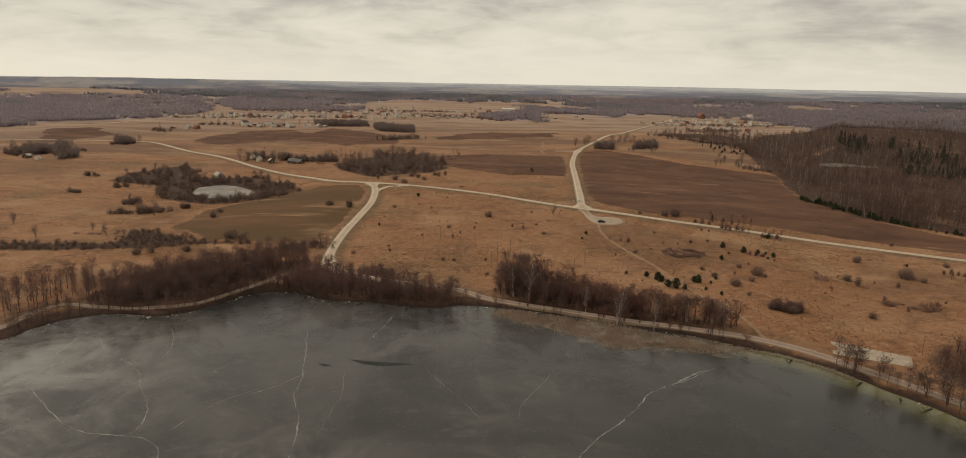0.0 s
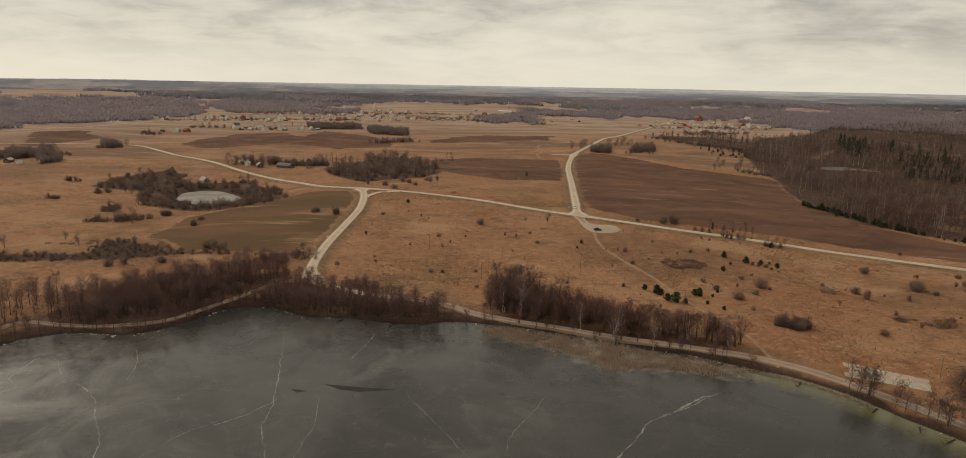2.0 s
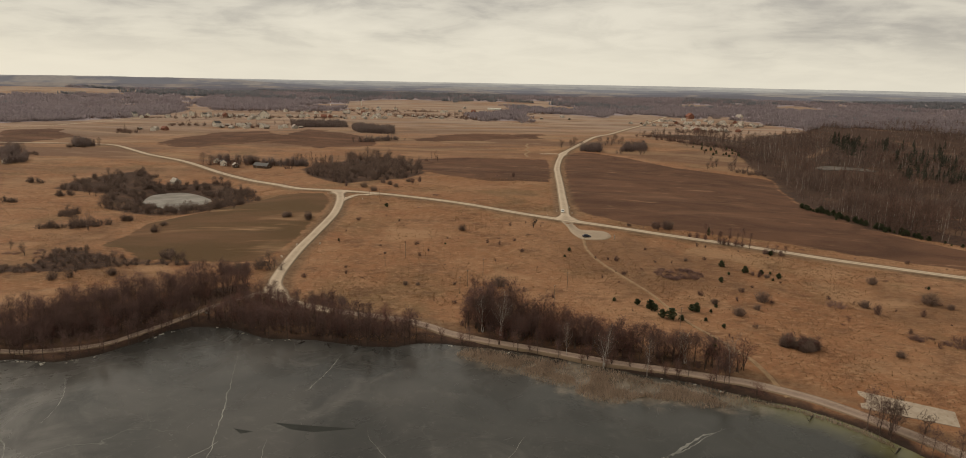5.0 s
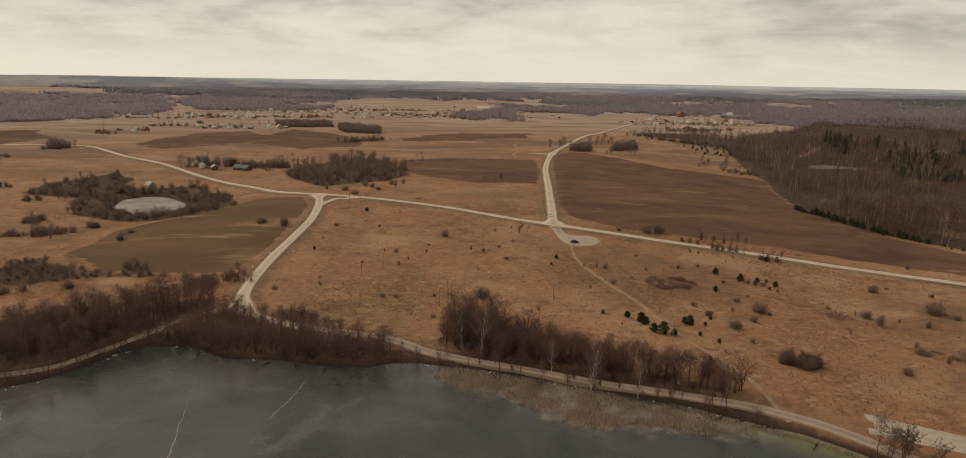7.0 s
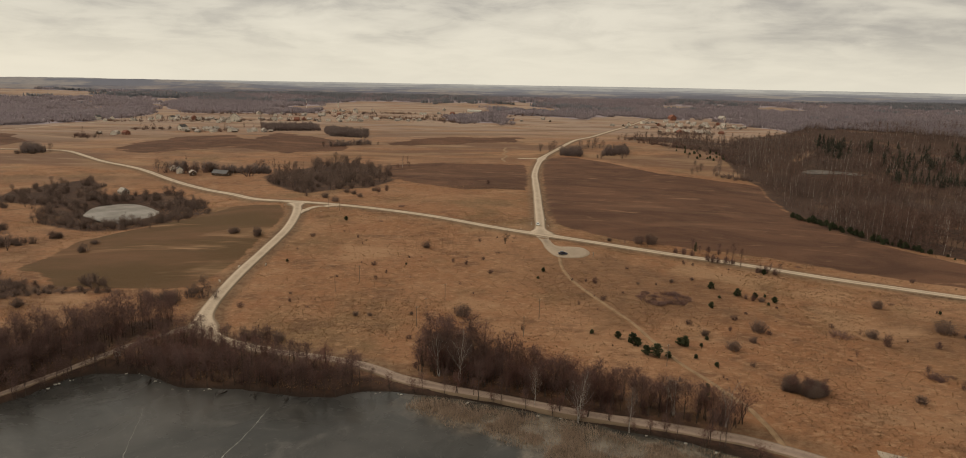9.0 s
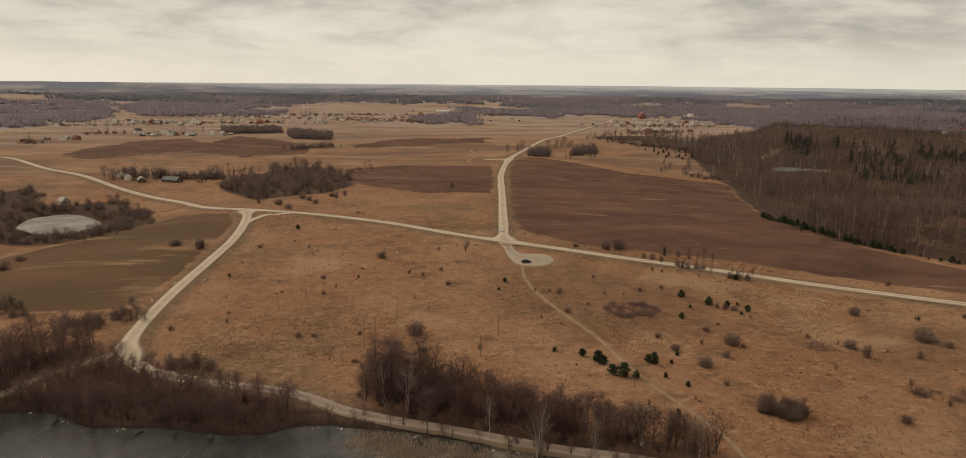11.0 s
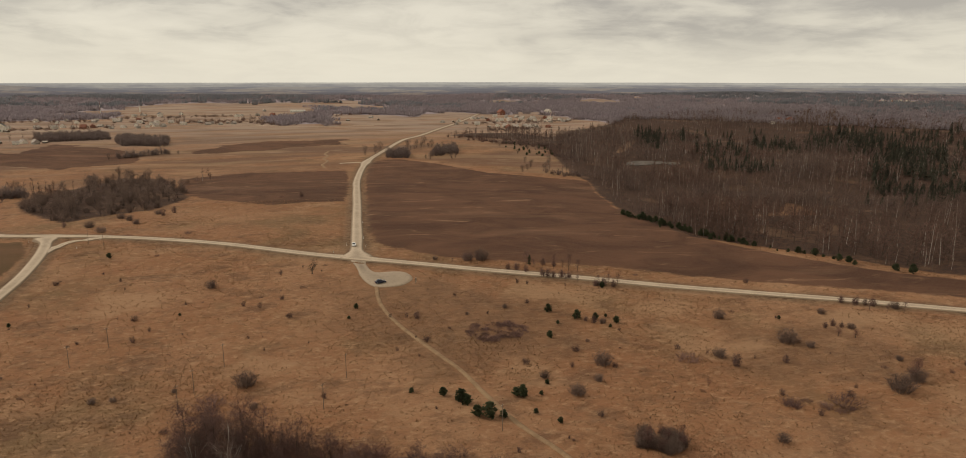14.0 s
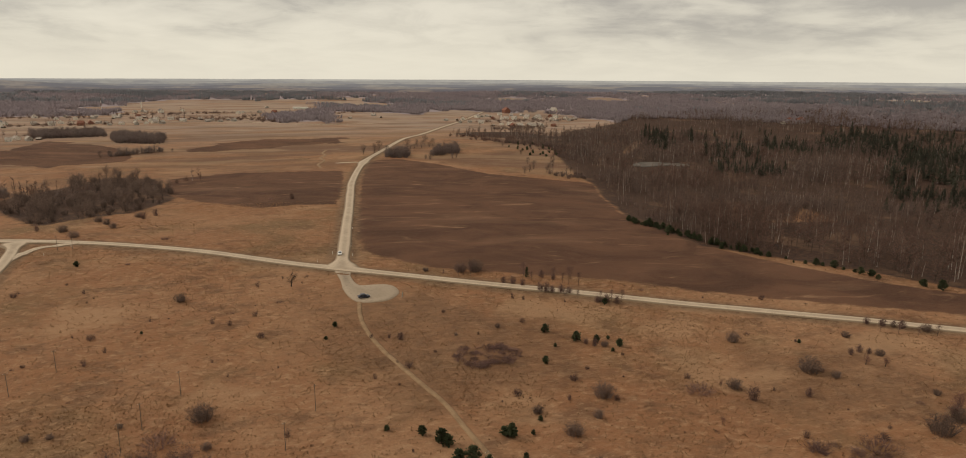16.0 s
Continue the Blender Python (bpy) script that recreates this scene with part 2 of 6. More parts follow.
def crown_material(name, dark, light, other, patch=0.012, amount=0.6):
    """Bare crowns: every tree has its own tone, and the stands differ."""
    k = Mat(name, 0.95, 0.05)
    c = k.mix(k.attr("tint"), dark, light)
    c = k.mix(k.rng(k.noise(patch, 4, 0.6), 0.40, 0.62, 0, amount), c, other)
    c = k.mix(0.2, c, k.mix(k.island(), tuple(v * 0.7 for v in dark), tuple(v * 1.2 for v in light)))
    k.color(c).round_twigs(c)
    return k.m


def ice_material():
    k = Mat("lake_ice", 0.3, 0.27)
    c = k.mix(k.rng(k.noise(0.016, 5, 0.6, dist=1.2), 0.36, 0.66), (0.030, 0.029, 0.026), (0.064, 0.059, 0.053))
    c = k.mix(k.rng(k.noise(0.045, 5, 0.65, dist=1.6), 0.50, 0.74, 0, 0.85), c, (0.094, 0.086, 0.077))
    c = k.mix(k.rng(k.noise(0.21, 5, 0.7, dist=2.2), 0.56, 0.80, 0, 0.55), c, (0.150, 0.138, 0.124))
    # old refrozen seams
    v = k.n("ShaderNodeTexVoronoi")
    v.feature = "DISTANCE_TO_EDGE"
    v.inputs["Scale"].default_value = 0.028
    wob = k.n("ShaderNodeVectorMath")
    wob.operation = "ADD"
    nz = k.n("ShaderNodeTexNoise")
    nz.inputs["Scale"].default_value, nz.inputs["Detail"].default_value = 0.06, 5
    k.link(k.tc.outputs["Object"], nz.inputs["Vector"])
    sc = k.n("ShaderNodeVectorMath")
    sc.operation = "SCALE"
    sc.inputs["Scale"].default_value = 26.0
    k.link(nz.outputs[1], sc.inputs[0])
    k.link(k.tc.outputs["Object"], wob.inputs[0])
    k.link(sc.outputs[0], wob.inputs[1])
    k.link(wob.outputs[0], v.inputs["Vector"])
    seam = k.op("MULTIPLY", k.rng(v.outputs[0], 0.0, 0.012, 1, 0), k.rng(k.noise(0.02, 3), 0.5, 0.7, 0, 0.45))
    c = k.mix(seam, c, (0.17, 0.165, 0.145))
    c = k.mix(k.op("MULTIPLY", k.attr("frost"), k.rng(k.noise(0.035, 6, 0.7, dist=1.5), 0.35, 0.65)), c, (0.235, 0.220, 0.200))
    # eastern ice: the darker sky's reflection is put into its colour
    c = k.mix(k.op("MULTIPLY", k.attr("clear"), 0.72), c, (0.016, 0.018, 0.014))
    bed = k.rng(k.op("ADD", k.attr("bed"), k.op("MULTIPLY", k.op("SUBTRACT", k.noise(0.16, 6, 0.7), 0.5), 22.0)), -4.0, 4.5, 0.62, 0)
    c = k.mix(bed, c, k.mix(k.rng(k.noise(0.22, 5, 0.7), 0.38, 0.62), (0.285, 0.235, 0.180), (0.130, 0.098, 0.070)))
    # thin yellow-green shallows by the bank
    shoal = k.op("MULTIPLY", k.rng(k.op("ADD", k.attr("shoal"), k.op("MULTIPLY", k.noise(0.07, 4), 10.0)), 4.0, 17.0, 1, 0), k.rng(k.attr("reedy"), 0.0, 1.0))
    c = k.mix(shoal, c, (0.125, 0.115, 0.048))
    k.color(c)
    k.rough(k.rng(k.noise(0.05, 5, 0.65, dist=1.0), 0.3, 0.75, 0.12, 0.40))
    k.bump(k.noise(0.35, 4), 0.10, 0.25)
    return k.m


GRASS = grass_material()
ICE = ice_material()
TWIG_BRAMBLE = plain("bramble_stems", (0.250, 0.158, 0.135), (0.165, 0.100, 0.086), 0.4, 0.95, "each", thin=True)
GRAVEL = gravel_material("pale_gravel", (0.465, 0.368, 0.272), (0.370, 0.288, 0.210))
LANE = gravel_material("shore_lane", (0.300, 0.222, 0.172), (0.215, 0.155, 0.120))
BAYMAT = gravel_material("grey_gravel", (0.335, 0.262, 0.192), (0.265, 0.204, 0.146))
TRACK = plain("worn_track", (0.300, 0.196, 0.112), (0.220, 0.138, 0.078), 0.35)
CRACK = plain("white_ice_crack", (0.30, 0.29, 0.26), (0.10, 0.098, 0.086), 0.12, 0.6)
OPEN_ICE = plain("clear_dark_ice", (0.022, 0.023, 0.020), (0.030, 0.031, 0.027), 0.2, 0.55, spec=0.12)
BARK = plain("dark_bark", (0.095, 0.070, 0.056), (0.060, 0.045, 0.037), 1.5, 0.95)
TWIG = plain("brown_twigs", (0.160, 0.099, 0.085), (0.112, 0.072, 0.063), 0.25, 0.95, "each", apart=0.7, thin=True)
TWIG_RED = plain("reddish_twigs", (0.180, 0.098, 0.080), (0.126, 0.072, 0.061), 0.25, 0.95, "each", apart=0.8, thin=True)
TWIG_GREY = plain("grey_brown_twigs", (0.200, 0.142, 0.115), (0.135, 0.098, 0.082), 0.3, 0.95, "each", thin=True)
BIRCH = plain("birch_bark", (0.52, 0.47, 0.42), (0.27, 0.235, 0.21), 2.2, 0.85)
PINE = plain("pine_needles", (0.078, 0.088, 0.046), (0.050, 0.060, 0.032), 0.8, 0.9, "each", thin=True)
WOODS = crown_material("bare_woods", (0.120, 0.072, 0.058), (0.230, 0.148, 0.116), (0.215, 0.168, 0.148), 0.008, 0.6)
WOODS_TRUNK = trunk_material()
SPRUCE = crown_material("spruce_needles", (0.046, 0.047, 0.036), (0.082, 0.080, 0.058), (0.080, 0.070, 0.054))
# far woods: the pale violet and blue of haze is put into their colours
FARWOOD = crown_material("hazed_far_woods", (0.268, 0.224, 0.238), (0.345, 0.290, 0.302), (0.325, 0.276, 0.280), 0.006, 0.7)
FARPINE = crown_material("hazed_far_pines", (0.215, 0.220, 0.236), (0.275, 0.276, 0.292), (0.290, 0.286, 0.296), 0.005)
COPSEWOOD = crown_material("copse_twigs", (0.155, 0.115, 0.104), (0.235, 0.180, 0.160), (0.210, 0.170, 0.155), 0.02)
REED = plain("dry_reeds", (0.40, 0.305, 0.232), (0.245, 0.178, 0.132), 0.15, 0.9, "island", thin=True)
TUFT = plain("grass_tufts", (0.300, 0.180, 0.098), (0.190, 0.112, 0.064), 0.35, 0.95, "island", thin=True)
CONCRETE = plain("pale_concrete", (0.395, 0.322, 0.246), (0.315, 0.250, 0.186), 0.5, 0.85)
POLE = plain("grey_pole_wood", (0.25, 0.19, 0.145), (0.16, 0.12, 0.092), 2.0, 0.9)
METAL = plain("galvanised_metal", (0.42, 0.41, 0.39), (0.32, 0.31, 0.30), 3.0, 0.5)
WHITE = plain("white_paint", (0.72, 0.69, 0.62), (0.60, 0.57, 0.50), 1.0, 0.6)
BOARD = plain("board_face", (0.50, 0.46, 0.38), (0.40, 0.36, 0.29), 1.0, 0.7)
GLASS = plain("dark_window_glass", (0.030, 0.034, 0.038), (0.02, 0.022, 0.025), 1.0, 0.12, spec=0.6)
RUBBER = plain("black_rubber", (0.018, 0.018, 0.018), None, 3.0, 0.8)
CAR_BLUE = plain("dark_blue_car_paint", (0.012, 0.017, 0.040), (0.010, 0.014, 0.032), 1.0, 0.25, spec=0.6)
CAR_WHITE = plain("white_car_paint", (0.74, 0.73, 0.70), (0.70, 0.69, 0.66), 1.0, 0.25, spec=0.6)
RED_LAMP = plain("red_lamp", (0.25, 0.015, 0.012), None, 1.0, 0.3)
CLEAR_LAMP = plain("clear_lamp", (0.60, 0.60, 0.58), None, 1.0, 0.2)
ICE_BITS = plain("shore_ice", (0.42, 0.39, 0.34), (0.22, 0.20, 0.17), 0.8, 0.6, "island")
LOG = plain("wet_dead_wood", (0.050, 0.038, 0.030), (0.030, 0.023, 0.019), 1.2, 0.8)


def haze_glow_material(name, wood, field, share):
    """Far wooded hills with fields between; the haze of much air is put into a glowing colour."""
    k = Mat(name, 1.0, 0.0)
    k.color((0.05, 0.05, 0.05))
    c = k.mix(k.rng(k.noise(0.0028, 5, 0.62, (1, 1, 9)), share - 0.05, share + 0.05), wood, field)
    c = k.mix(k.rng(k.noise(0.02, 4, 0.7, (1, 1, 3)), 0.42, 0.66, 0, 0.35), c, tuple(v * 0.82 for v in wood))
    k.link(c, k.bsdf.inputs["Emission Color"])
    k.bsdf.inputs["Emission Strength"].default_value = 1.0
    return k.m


DISTANCE = [haze_glow_material("far_hills_%s" % nm, w, f, sh) for nm, w, f, sh in (
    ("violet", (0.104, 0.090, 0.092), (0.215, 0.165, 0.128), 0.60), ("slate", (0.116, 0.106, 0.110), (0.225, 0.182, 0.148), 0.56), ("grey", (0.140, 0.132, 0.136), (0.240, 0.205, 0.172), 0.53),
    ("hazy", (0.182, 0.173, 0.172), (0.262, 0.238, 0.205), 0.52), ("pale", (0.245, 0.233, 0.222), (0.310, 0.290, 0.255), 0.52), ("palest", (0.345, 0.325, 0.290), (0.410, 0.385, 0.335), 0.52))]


# ---- geometry helpers ----
def tri_mesh(name, verts, tris, mats, index=None, smooth=False):
    me = bpy.data.meshes.new(name)
    v = np.asarray(verts, np.float32).reshape(-1, 3)
    t = np.asarray(tris, np.int32).reshape(-1, 3)
    me.vertices.add(len(v))
    me.vertices.foreach_set("co", v.ravel())
    me.loops.add(len(t) * 3)
    me.loops.foreach_set("vertex_index", t.ravel())
    me.polygons.add(len(t))
    me.polygons.foreach_set("loop_start", np.arange(0, len(t) * 3, 3, dtype=np.int32))
    if index is not None:
        me.polygons.foreach_set("material_index", np.asarray(index, np.int32))
    if smooth:
        me.polygons.foreach_set("use_smooth", np.ones(len(t), bool))
    for m in mats:
        me.materials.append(m)
    me.update(calc_edges=True)
    return me


def attribute(me, name, values):
    me.attributes.new(name, "FLOAT", "POINT").data.foreach_set("value", np.asarray(values, np.float32))


def part(name, data, parent, label="", m=None):
    """One mesh object under a thing or under a part."""
    ob = new(name, data)
    ob.parent = parent
    if m is not None:
        ob.matrix_basis = m
    return tagged(ob, label)


def bm_mesh(name, bm, material, bevel=0.0):
    if bevel:
        bmesh.ops.bevel(bm, geom=list(bm.edges), offset=bevel, segments=1, affect="EDGES")
    me = bpy.data.meshes.new(name)
    bm.to_mesh(me)
    bm.free()
    me.materials.append(material)
    return me


def box(bm, x0, x1, y0, y1, z0, z1):
    r = bmesh.ops.create_cube(bm, size=1.0)
    bmesh.ops.scale(bm, vec=(x1 - x0, y1 - y0, z1 - z0), verts=r["verts"])
    bmesh.ops.translate(bm, vec=((x0 + x1) / 2, (y0 + y1) / 2, (z0 + z1) / 2), verts=r["verts"])
    return r["verts"]


def box_mesh(name, material, *dims, bevel=0.0):
    bm = bmesh.new()
    box(bm, *dims)
    return bm_mesh(name, bm, material, bevel)


def prism(name, material, outline, y0, y1, bevel=0.0):
    """A solid whose side view is outline (x, z), from y0 to y1."""
    bm = bmesh.new()
    a = [bm.verts.new((x, y0, z)) for x, z in outline]
    b = [bm.verts.new((x, y1, z)) for x, z in outline]
    bm.faces.new(a)
    bm.faces.new(b[::-1])
    for i in range(len(a)):
        j = (i + 1) % len(a)
        bm.faces.new((a[j], a[i], b[i], b[j]))
    bmesh.ops.recalc_face_normals(bm, faces=bm.faces)
    return bm_mesh(name, bm, material, bevel)


def cone_mesh(name, material, r0, r1, z0, z1, sides=8):
    bm = bmesh.new()
    r = bmesh.ops.create_cone(bm, cap_ends=True, segments=sides, radius1=r0, radius2=r1, depth=z1 - z0)
    bmesh.ops.translate(bm, vec=(0, 0, (z0 + z1) / 2), verts=r["verts"])
    return bm_mesh(name, bm, material)


def inside_sd(x, y, poly):
    """Distance to the outline of poly, negative inside."""
    x, y = np.asarray(x, float), np.asarray(y, float)
    best = np.full(x.shape, 1e18)
    odd = np.zeros(x.shape, bool)
    n = len(poly)
    for i in range(n):
        (ax, ay), (bx, by) = poly[i], poly[(i + 1) % n]
        dx, dy = bx - ax, by - ay
        t = np.clip(((x - ax) * dx + (y - ay) * dy) / (dx * dx + dy * dy + 1e-9), 0, 1)
        best = np.minimum(best, (x - ax - t * dx) ** 2 + (y - ay - t * dy) ** 2)
        if ay != by:
            odd ^= ((ay > y) != (by > y)) & (x < (bx - ax) * (y - ay) / (by - ay) + ax)
    return np.sqrt(best) * np.where(odd, -1, 1)


def line_dist(x, y, pts):
    x, y = np.asarray(x, float), np.asarray(y, float)
    best = np.full(x.shape, 1e18)
    for (ax, ay), (bx, by) in zip(pts, pts[1:]):
        dx, dy = bx - ax, by - ay
        t = np.clip(((x - ax) * dx + (y - ay) * dy) / (dx * dx + dy * dy + 1e-9), 0, 1)
        best = np.minimum(best, (x - ax - t * dx) ** 2 + (y - ay - t * dy) ** 2)
    return np.sqrt(best)


def curve(pts, step):
    """A smooth line through pts, in even steps (Catmull-Rom)."""
    p = np.array([pts[0], *pts, pts[-1]], float)
    out = []
    for i in range(1, len(p) - 2):
        n = max(2, int(np.hypot(*(p[i + 1] - p[i])) / step))
        for t in np.arange(n) / n:
            out.append(0.5 * (2 * p[i] + (p[i + 1] - p[i - 1]) * t + (2 * p[i - 1] - 5 * p[i] + 4 * p[i + 1] - p[i + 2]) * t * t
                              + (3 * p[i] - p[i - 1] - 3 * p[i + 1] + p[i + 2]) * t ** 3))
    out.append(p[-2])
    return np.array(out)


def value_noise(x, y, cell, seed):
    x, y = np.asarray(x, float) / cell, np.asarray(y, float) / cell
    i, j = np.floor(x).astype(np.int64), np.floor(y).astype(np.int64)
    fx, fy = x - i, y - j
    fx, fy = fx * fx * (3 - 2 * fx), fy * fy * (3 - 2 * fy)

    def h(a, b):
        n = (a * 374761393 + b * 668265263 + seed * 974711) & 0x7FFFFFFF
        n = ((n ^ (n >> 13)) * 1274126177) & 0x7FFFFFFF
        return ((n ^ (n >> 16)) & 0xFFFF) / 65535.0

    return (h(i, j) * (1 - fx) + h(i + 1, j) * fx) * (1 - fy) + (h(i, j + 1) * (1 - fx) + h(i + 1, j + 1) * fx) * fy


# ---- plan of the land ----
SHORE = [(-156, 188), (-153.4, 199.6), (-151.8, 211.5), (-147.3, 220.7), (-139.9, 226), (-130.4, 228.5), (-117.5, 227), (-108.6, 231.9), (-103.8, 237.9), (-98.8, 245.5), (-94.7, 254.5), (-87.6, 259.5), (-77.4, 258.6), (-71.2, 255.4), (-62.2, 249.6), (-45.4, 249.2), (-35.8, 246.8), (-26, 244.6), (-17.5, 245), (-10, 248.8), (-1, 248.5), (6.4, 246.7), (15.4, 245.2), (24.7, 242.1), (33, 239.1), (41.1, 236.2), (48.9, 232.8), (56.3, 229.6), (62, 227.4), (70.5, 224.5), (77.3, 220.8), (83.6, 216.8), (89.5, 213.4), (96.7, 210), (102.6, 205.5), (109.6, 198), (113.2, 191.7), (117.9, 183.6), (123.4, 176.9), (128.2, 167.9)]
LAKE = SHORE + [(150, 128), (185, 40), (190, -90), (60, -230), (-140, -220), (-250, -60), (-215, 80), (-170, 158)]
MAIN_ROAD = [(-640, 690), (-560, 760), (-500, 778), (-425, 786), (-396, 777), (-356, 738), (-324, 707), (-275, 670), (-222, 616), (-182, 579), (-149, 549), (-117, 507),
             (-91, 488), (-67, 478), (-38, 465.5), (1, 445), (41, 419.5), (56.5, 410.8), (68.5, 403.3), (92, 390.3), (113, 379.2), (136, 367.8), (158, 357.3),
             (176, 348.5), (195, 339), (214, 328.5), (231, 318.8), (258, 302.6), (330, 262), (440, 200), (570, 135)]
NORTH_ROAD = [(56.3, 411), (59.6, 445), (63.7, 495), (67.7, 541), (72.8, 606), (77.2, 655), (88.6, 733), (102.3, 795), (138.5, 898), (210, 1088), (312, 1330), (380, 1480), (450, 1640)]
LINK_ROAD = [(-87, 483), (-79.6, 453), (-75, 415), (-75.6, 378), (-76.6, 347.5), (-75.8, 318), (-73.6, 300), (-69.2, 288), (-61.5, 280.2), (-53.5, 275.6), (-43.3, 271.6), (-32, 268.6), (-20, 265), (-8.5, 260.2), (-1, 255.8), (7, 252.3), (16, 249), (24.8, 246), (33.2, 242.8), (41.4, 239.3), (49.3, 236.2), (57.2, 233.7), (64.9, 231.4), (72.2, 229), (79.3, 226.3), (86.3, 223.6), (92.6, 220.2), (98.7, 216.6), (104.5, 212.2), (110.5, 206), (116.5, 198.2), (124.5, 187), (132.8, 175.5), (146.5, 155.5), (172, 120)]
WEST_LANE = [(-72, 290), (-78.6, 285.2), (-85.6, 276.8), (-91.9, 268), (-97.5, 259), (-102.5, 249.8), (-107, 242), (-112.6, 237.2), (-119, 234.4), (-130, 232.6), (-142, 232.6), (-153.5, 231.4), (-158.7, 222), (-160.5, 208.6), (-168, 180), (-190, 140)]
SLIP_ROAD = [(-78.2, 446), (-76.3, 460), (-70, 470), (-56, 474)]
PATH_TRACK = [(61.3, 374.4), (60.1, 359.9), (60.9, 349.0), (63.5, 335.3), (67.6, 321.5), (72.7, 306.8), (77.1, 294.6), (79.8, 280.3), (82.5, 267.6), (85.9, 258.4), (89.2, 250.8), (92.4, 239.1), (94.9, 227.9), (96.1, 214.7)]
FIELD_EAST = [(68.4, 432.3), (66.6, 463), (75.0, 559), (84.0, 654.6), (97, 772), (127, 789), (157, 753), (195.8, 685.7), (244.5, 661.5), (275.9, 653.2), (258.3, 598.9),
              (237, 524), (234, 479), (238, 436), (250, 409), (266, 381), (280, 355), (296, 337), (420, 270), (400, 246), (267.7, 317.5), (243, 331.5), (205, 352), (175, 370),
              (150.7, 382.5), (117.4, 395), (91.2, 408.2)]
FIELD_WEST = [(-62, 700), (-5, 727), (72, 718), (69.4, 634.3), (61.4, 557.4), (35.9, 560.1), (14.5, 552.5), (-23.6, 583.9), (-55.2, 636.8)]
FIELD_FAR_A = [(-374, 803), (-367, 868), (-349, 940), (-296, 965), (-253, 909), (-248, 1024), (-178, 955), (-125, 888), (-124, 832), (-175, 785), (-256, 834), (-308, 790)]
FIELD_FAR_B = [(-62, 974), (10, 999), (84, 1000), (88, 940), (-6, 899), (-73, 889)]
FIELD_FAR_C = [(-509, 737), (-548, 805), (-584, 853), (-555, 918), (-480, 845), (-494, 780)]
CROP = [(-173, 349), (-171, 374), (-174, 402), (-165, 420), (-150, 445), (-127, 486), (-98, 478), (-86, 455), (-84, 431), (-83.5, 371), (-86, 343), (-90, 329), (-131, 328), (-143, 328), (-151, 338), (-161, 348)]
POND_BRUSH = [(-306, 522), (-311, 559), (-300, 590), (-286, 618), (-262, 592), (-247, 556), (-225, 560), (-200, 572), (-155, 517), (-135, 471), (-151, 441), (-166, 427), (-203, 440), (-236, 465), (-262, 516)]
HOLLOW = [(-250, 312), (-186, 316), (-186, 341), (-178, 347), (-166, 337), (-148, 330), (-119, 327), (-118, 322), (-141, 320), (-160, 310), (-200, 300), (-250, 296)]
POND = [(-225.5, 494.2), (-231.6, 523.3), (-212.5, 535.6), (-178.6, 504.8), (-166.2, 478), (-188.5, 468.5)]
SPRUCES = [[(410, 800), (500, 985), (560, 1040), (470, 840)], [(560, 1010), (640, 1110), (770, 1100), (740, 1060), (630, 1030)], [(600, 815), (670, 950), (770, 1000), (680, 860)],
           [(690, 860), (700, 800), (660, 720), (587, 622), (605, 576), (700, 650), (980, 880), (1100, 1000), (988, 1037), (859, 1080)], [(431, 670), (465, 715), (500, 720), (455, 667)],
           [(453, 502), (482, 474), (620, 560), (600, 640), (560, 620)], [(441, 705), (505, 830), (620, 940), (519, 773)]]
OPENINGS = [[(309, 524), (330, 548), (352, 560), (345, 530)], [(325, 494), (372, 520), (398, 547), (380, 500)], [(398, 840), (440, 900), (617, 1178), (500, 1000)]]
WOOD_EAST = [(420, 281), (304.8, 340.3), (285.8, 378.7), (262.2, 408.6), (243.9, 433.9), (237.8, 477.1), (241.7, 511.6), (262.5, 590.9), (281, 646), (282.1, 688), (300, 768), (328, 866), (334, 960), (300, 1000), (270, 1024), (246, 1062),
             (290, 1092), (350, 1085), (380, 1010), (420, 1060), (470, 1150), (600, 1270), (700, 1420), (820, 1500), (2600, 1700), (2400, 100), (800, 120)]
COPSE = [(-152.6, 630.4), (-132.1, 668.4), (-106, 720), (-72, 705), (-38.6, 602.1), (-53.1, 550.7), (-94.8, 529.5), (-135.8, 593.2)]
BAND_WEST = [(-150, 236), (-125, 235.5), (-114, 240), (-108, 246), (-101, 259), (-94, 270), (-87, 280), (-80, 289), (-84, 299), (-101, 291), (-119, 273), (-136, 256), (-149, 247)]
BAND_MID = [(-86, 262.5), (-70, 258), (-61, 252.5), (-45, 252.2), (-25, 247.8), (-13, 250.5), (-15, 259), (-29, 264.5), (-42, 268.6), (-53, 272.6), (-60.5, 277.5), (-67, 284), (-72, 287), (-80, 277)]
BAND_EAST = [(3, 259.5), (22, 251), (40, 243.8), (56, 237.8), (72, 233), (86, 227.8), (89, 230), (78, 236.5), (62, 245), (46, 252.5), (30, 259.5), (14, 268), (5, 267)]
REED_BELT = [(0.3, 240.8), (9.5, 235.9), (18.3, 229.7), (28.3, 225.4), (35.7, 217.2), (42.9, 211.8), (50.7, 212.1), (60, 211.7), (69.2, 211.4), (78, 209.8), (88, 208), (90, 212.5), (83.5, 216), (76.9, 219.6), (69.8, 223.4), (62, 226.6), (54, 229.4), (46, 233), (37.9, 236.6), (29.3, 240), (20.3, 243.2), (14.8, 244.8), (5.5, 246.3)]
